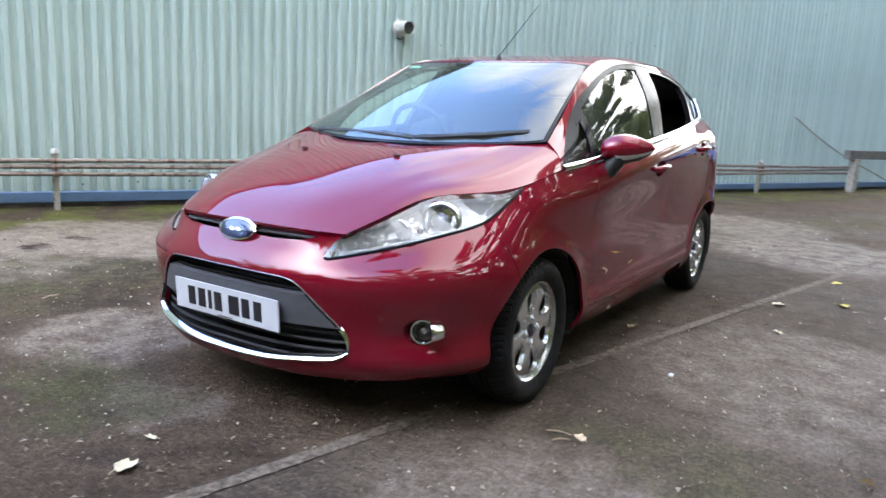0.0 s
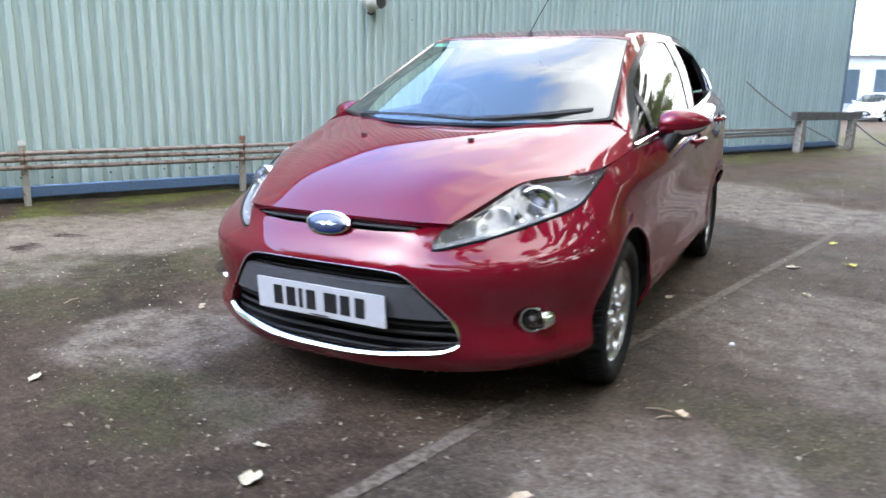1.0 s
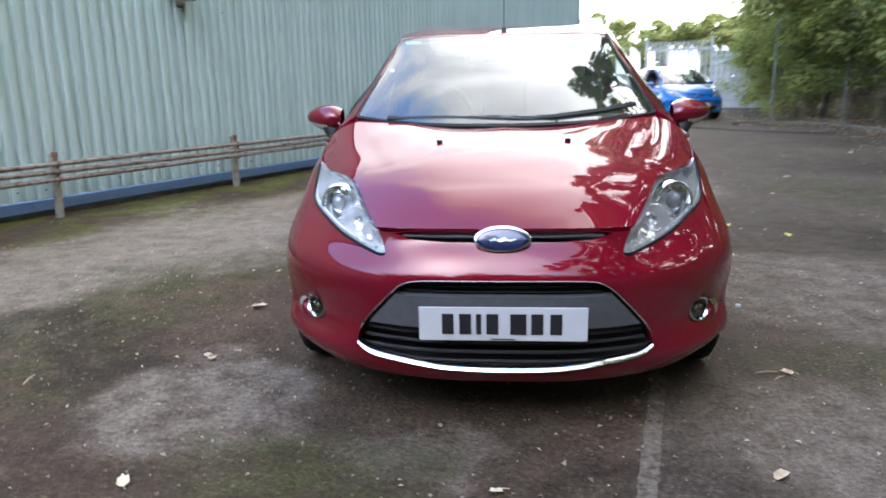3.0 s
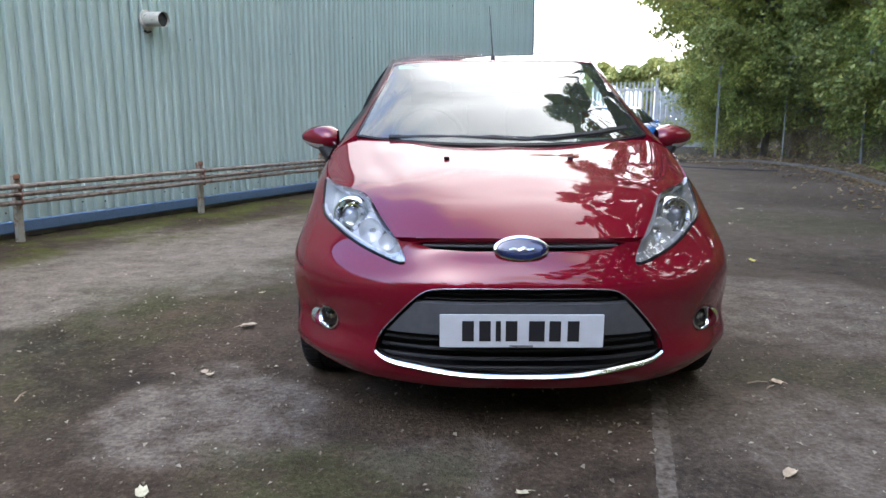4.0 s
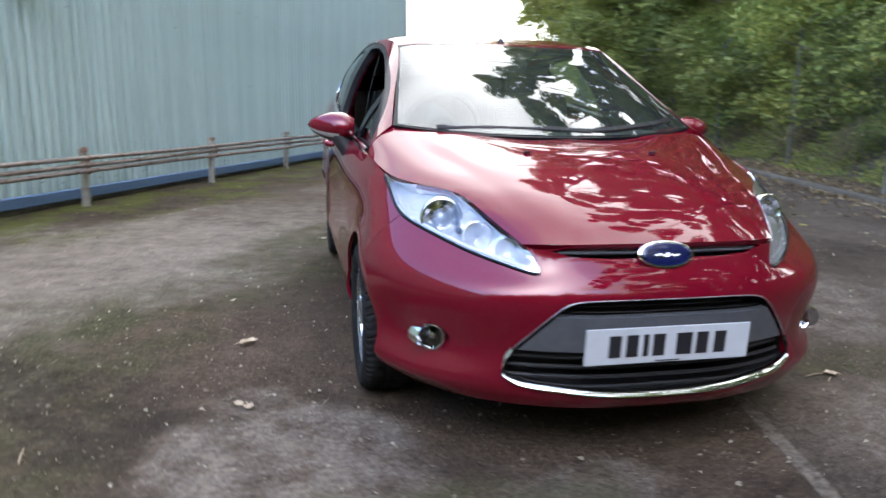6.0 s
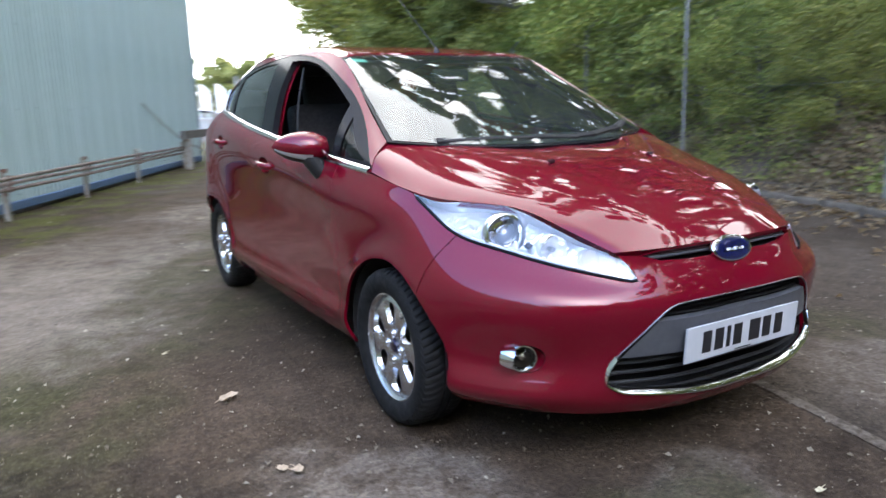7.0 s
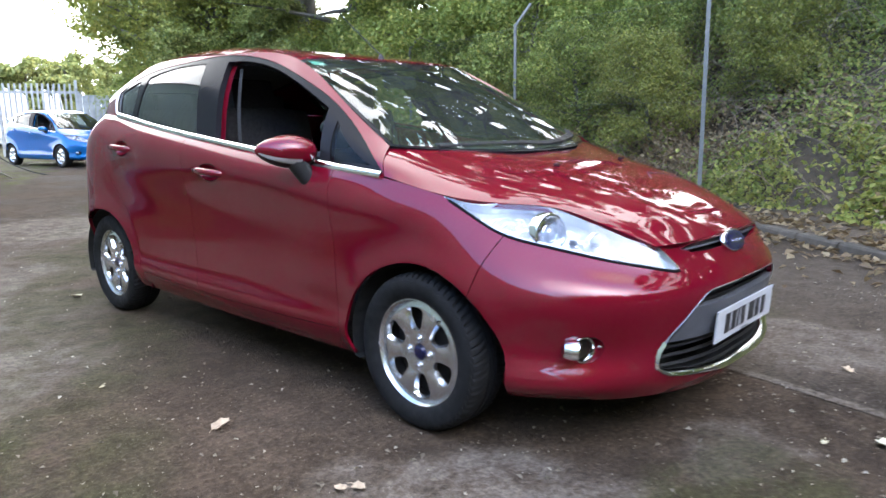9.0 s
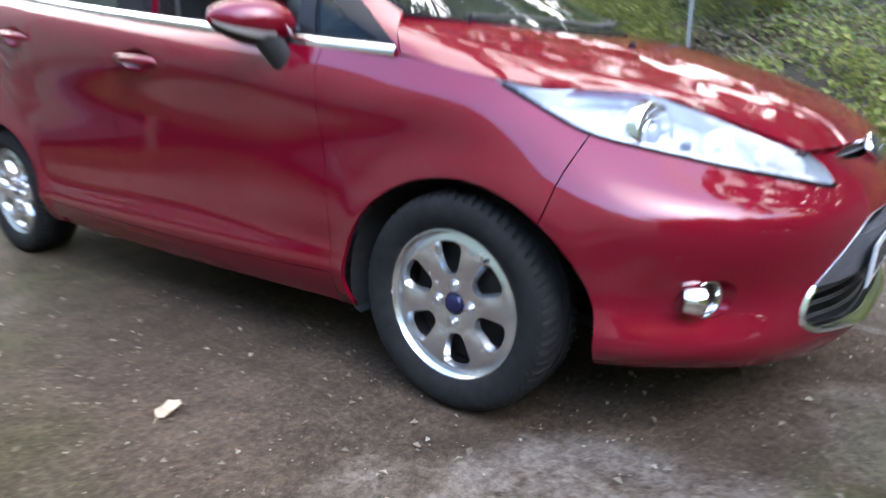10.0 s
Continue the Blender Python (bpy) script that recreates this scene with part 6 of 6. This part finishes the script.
for k, (x, y, s) in enumerate(((7.9, 9.0, .55), (8.2, 10.1, .6), (8.4, 11.2, .6), (8.4, 12.3, .55), (8.5, 13.4, .6), (8.5, 14.5, .6), (8.3, 15.6, .55), (7.6, 16.4, .5), (7.0, 6.6, .5), (6.6, 5.2, .4), (6.5, 3.6, .4))):
    copy_thing(dry, pose(x, y, .1, 0, 0, 63 * k) @ Matrix.Scale(s, 4))
# unseen hedge added to darken reflections, with trees closing the yard behind the walk
hedge = tagged(tree("shrub", 31, 3.6, 1.5, 5000, .15, .02, LEAF_IVY, airy=0), "unseen tall dense shrub added behind the yard to darken reflections", "shrub", "hedge shrubs")
hedge.matrix_basis = pose(-15, -14.5, 0) @ Matrix.Scale(1.7, 4)
for k, (x, y, s) in enumerate(((-12, -15.5, 1.5), (-9, -16.2, 1.7), (-6, -16.8, 1.6), (-3, -17.2, 1.8), (0, -17, 1.6), (3, -16.5, 1.7), (6, -15.5, 1.6), (8.6, -13.4, 1.6))):
    copy_thing(hedge, pose(x, y, 0, 0, 0, 47 * k) @ Matrix.Scale(s, 4))
back_tree = tagged(tree("tree", 33, 12.0, 3.6, 11000, .24, .14), "unseen broadleaf tree closing the yard behind the added hedge", "tree", "trees behind the hedge")
back_tree.matrix_basis = pose(-17, -17, 0, 0, 0, 60)
for x, y, a, s in ((-12.5, -19, 10, .95), (-8, -20, 100, 1.05), (-3.5, -21, 160, .95), (1, -20.5, 220, 1.05), (5.5, -19, 30, 1.0), (9.5, -15.5, 80, 1.0), (11, -11, 140, 1.05)):
    copy_thing(back_tree, pose(x, y, 0, 0, 0, a) @ Matrix.Scale(s, 4))

# ---------------- beyond the yard ----------------
def repaint(ob, paint):
    """Gives a copied car another paint."""
    for o in ob.children_recursive:
        for sl in o.material_slots:
            if sl.material == RED:
                sl.link = "OBJECT"
                sl.material = paint


for paint, (x, y, a), words in ((BLUE, (4.97, 17.9, 9.0), "bright blue hatchback parked at the yard entrance"),
                                (WHITE_PAINT, (3.3, 40.0, -20), "white hatchback parked beyond the shed"),
                                (SILVER_PAINT, (7.6, 37.0, 80), "silver hatchback parked in the far car park"),
                                (WHITE_PAINT, (11.5, 40.0, 95), "white hatchback parked in the far car park")):
    c = copy_thing(car, pose(x, y, 0, 0, 0, a))
    repaint(c, paint)
    tagged(c, words, "car", "parked cars")

# slatted and boarded fences
def board_fence(name, p, q, height, width, gap, mat, words):
    f = thing(name, (*p, 0))
    d = Vector((q[0] - p[0], q[1] - p[1], 0))
    L, way = d.length, d.normalized()
    rot = Matrix.Rotation(math.atan2(way.y, way.x), 3, "Z")
    me = finish(box((0, 0, height / 2), (width, .025, height), rot, .004), "board", mat)
    s = 0.0
    while s < L:
        part("board", me, None, f).location = way * s
        s += width + gap
    for z in (.35, height - .3):
        part("fence_rail", box(way * L / 2 + Vector((way.y, -way.x, 0)) * -.04 + Vector((0, 0, z)), (L, .05, .09), rot), mat, f)
    s = 0.0
    while s <= L + .1:
        part("fence_post", box(way * s + Vector((way.y, -way.x, 0)) * -.05 + Vector((0, 0, height / 2 + .06)), (.1, .1, height + .12), rot), mat, f)
        s += 2.4
    return tagged(f, words, "fence")


board_fence("board_fence", (7.6, 25.5), (13.0, 23.2), 2.1, .19, .012, TIMBER, "tall grey boarded fence beyond the blue car")
board_fence("slat_fence", (5.3, 26.4), (7.6, 25.5), 2.5, .07, .10, TIMBER, "tall pale slatted gate beside the boarded fence")
board_fence("slat_fence", (4.4, 30.5), (6.0, 30.2), 1.25, .09, .06, TIMBER, "low grey slatted fence")

# far building with a glazed lean-to
house = thing("far_building", (.9, 46, 0))
part("wall", box((0, 0, 1.7), (9, 8, 3.4)), BRICK_FAR, house)
bm = bmesh.new()
add_grid(bm, [[(x, y, z) for x in (-4.8, 4.9)] for y, z in ((-4.4, 3.35), (0, 5.0), (4.4, 3.35))])
part("roof", bm, ROOF_FAR, house)
for k in range(9):
    part("roof_bar", tube([(-4.6 + 1.15 * k, -4.42, 3.40), (-4.6 + 1.15 * k, 0, 5.03)], .05, 4), GALV, house)
for x in (-3.2, -1.0, 1.2, 3.4):
    w = part("window", box((x, -4.01, 1.75), (1.5, .06, 1.8)), WIN_FAR, house)
    part("frame", box((x, -4.06, 1.75), (.08, .05, 1.8)), BRICK_FAR, w)
    part("sill", box((x, -4.08, .83), (1.6, .12, .06)), BRICK_FAR, w)
tagged(house, "pale low building with a light glazed roof", "building")

# banners
flag = thing("banner_flag", (9.3, 42, 0))
part("pole", tube([(0, 0, 0), (0, 0, 4.4)], .03, 6), GALV, flag)
part("banner", add_grid(bmesh.new(), [[(.02, 0, z), (.02 + w, .03 * math.sin(z * 2), z - .1)] for z, w in ((.9, .75), (1.8, .85), (2.8, .9), (3.8, .8), (4.3, .35))]), FLAG, flag)
flag.scale = (.72, .72, .72)
tagged(flag, "tall white banner flag on a pole", "flag", "banner flags")
for k, (x, y) in enumerate(((6.6, 44), (7.6, 45), (8.5, 44.5), (10.2, 43), (11.2, 44.5), (12.1, 43), (13.0, 44), (13.9, 43), (15.2, 45.5), (17, 44))):
    copy_thing(flag, pose(x, y, 0, 0, 0, 7 * k - 20))

# far trees
far_a = tagged(tree("tree", 21, 9.0, 3.8, 11000, .36, .05, LEAF_FAR, airy=0), "yellow-green tree in the distance", "tree", "far trees")
far_a.matrix_basis = pose(8, 58, 0) @ Matrix.Scale(.74, 4)
for x, y, a, s in ((4.5, 56, 130, .8), (11.5, 54, 70, .8), (18.5, 57, 10, .9), (25, 50, 280, .9), (10.8, 50, 20, .8), (13.2, 49, 210, .85), (16, 50, 110, .9), (1, 62, 40, .74), (15, 60, 90, .8), (22, 56, 150, 1.0), (29, 60, 200, 1.2), (-6, 66, 10, .8), (16, 36, 300, .8), (20, 42, 250, .9), (36, 52, 20, 1.2), (5, 74, 70, .9), (24, 30, 33, 1.0), (19, 27, 120, .9)):
    copy_thing(far_a, pose(x, y, 0, 0, 0, a) @ Matrix.Scale(s, 4))

# ---------------- fallen leaves, twigs and chips ----------------
def maple_leaf(size, seed):
    random.seed(seed)
    lobes = [(0, 1.0), (.40, .80), (.85, .92), (1.3, .74), (1.9, .80), (2.5, .62), (2.95, .5)]
    out = [(r * math.sin(a), r * math.cos(a)) for a, r in lobes] + [(-r * math.sin(a), r * math.cos(a)) for a, r in lobes[::-1][:-1]]
    bm = bmesh.new()
    slim, curl = random.uniform(.45, .85), random.uniform(.20, .42)

    def leaf_place(x, y):
        return (x * size * .5 * slim, y * size * .5, size * (.02 + curl * (abs(x) ** 1.6 * .6 + max(0, y) ** 2 * .25)) * random.uniform(.6, 1.1))

    c = bm.verts.new((0, 0, .02 * size))
    mid = [bm.verts.new(leaf_place(x * .55, y * .55)) for x, y in out]
    vs = [bm.verts.new(leaf_place(x * random.uniform(.88, 1.1), y * random.uniform(.88, 1.1))) for x, y in out]
    for k in range(len(vs)):
        n = (k + 1) % len(vs)
        bm.faces.new((c, mid[k], mid[n]))
        bm.faces.new((mid[k], vs[k], vs[n], mid[n]))
    add_tube(bm, [(0, 0, .01), (.02 * size, -.35 * size, .01), (.06 * size, -.55 * size, .006)], [.0014, .0012, .0008], 4, False)
    return bm


CREAM = plain("dry_cream_leaf", (.50, .44, .30), .7, vary=.25, scale=40)
TAN = plain("dry_tan_leaf", (.42, .32, .22), .75, vary=.3, scale=40)
YELLOW = plain("yellow_leaf", (.50, .42, .10), .65, vary=.25, scale=40)
SPOTS = [(.10, -1.26, .105, 0, CREAM), (-.01, -1.09, .07, 1, CREAM), (-1.247, -.14, .07, 2, TAN), (-1.30, .56, .13, 3, TAN), (-1.11, -1.11, .10, 4, CREAM),
         (1.355, 2.434, .13, 5, CREAM), (1.682, 2.703, .13, 6, YELLOW), (1.59, 3.468, .12, 7, YELLOW), (1.445, 1.727, .09, 8, CREAM), (.785, 1.298, .10, 9, TAN),
         (3.161, 5.506, .13, 10, CREAM), (2.026, 2.342, .12, 11, YELLOW), (5.144, 6.5, .13, 12, CREAM), (4.757, 5.818, .13, 13, YELLOW), (3.268, .03, .11, 14, CREAM),
         (-1.281, -.111, .06, 15, TAN), (-1.419, 1.287, .05, 16, CREAM), (-.884, 3.039, .10, 17, CREAM), (.80, -.965, .10, 18, TAN), (1.10, -.20, .08, 19, TAN), (2.6, 4.3, .1, 20, CREAM), (3.6, 3.2, .1, 21, YELLOW)]
for x, y, size, seed, mat in SPOTS:
    ob = part("fallen_leaf", maple_leaf(size * .88, seed), mat)
    ob.location, ob.rotation_euler = (x, y, .006), (0, 0, seed * 1.7)
    tagged(ob, {CREAM: "dry cream fallen leaf curled on the tarmac", TAN: "dry tan fallen leaf curled on the tarmac", YELLOW: "yellow fallen leaf lying on the tarmac"}[mat], "leaf", "fallen leaves")
for x, y, a, L in ((1.02, -.20, 10, .09), (1.05, -.25, 40, .06), (-2.6, 1.1, 70, .10), (2.2, .9, 20, .1), (-1.9, -.4, 100, .1)):
    c, s = math.cos(radians(a)), math.sin(radians(a))
    tagged(part("twig", tube([(x - c * L / 2, y - s * L / 2, .008), (x, y, .013), (x + c * L / 2, y + s * L / 2, .008)], [.003, .004, .002], 5), STEM), "short broken brown twig on the tarmac", "twig", "twigs")
tagged(part("white_stone", lathe([(.0, .016), (.010, .014), (.014, .007), (.010, .0)], (1.17, .66, 0), (0, 0, 1), 7), PLATE), "small white stone on the tarmac", "stone")
# chips and crumbs
CRUMB = leaf_mat("pale_leaf_crumbs", (.10, .080, .055), (.22, .18, .13), (.50, .45, .36))
g = np.random.default_rng(12)
n = 12000
xy = np.r_[np.stack([g.uniform(-5, 5.0, 8000), g.uniform(-2.2, 9, 8000)], 1), np.stack([g.uniform(-3.2, 2.6, 4000), g.uniform(-2.0, 1.2, 4000)], 1)]
cs = np.c_[xy, np.full(n, .007)]
tagged(part("crumbs", leaf_mesh("crumbs", cs, np.c_[g.normal(size=(n, 2)) * .35, np.ones(n)], .005 + .020 * g.random(n) ** 4, CRUMB, 13, .5), None), "pale crumbs and leaf scraps strewn over the tarmac", "debris", kind="stuff")
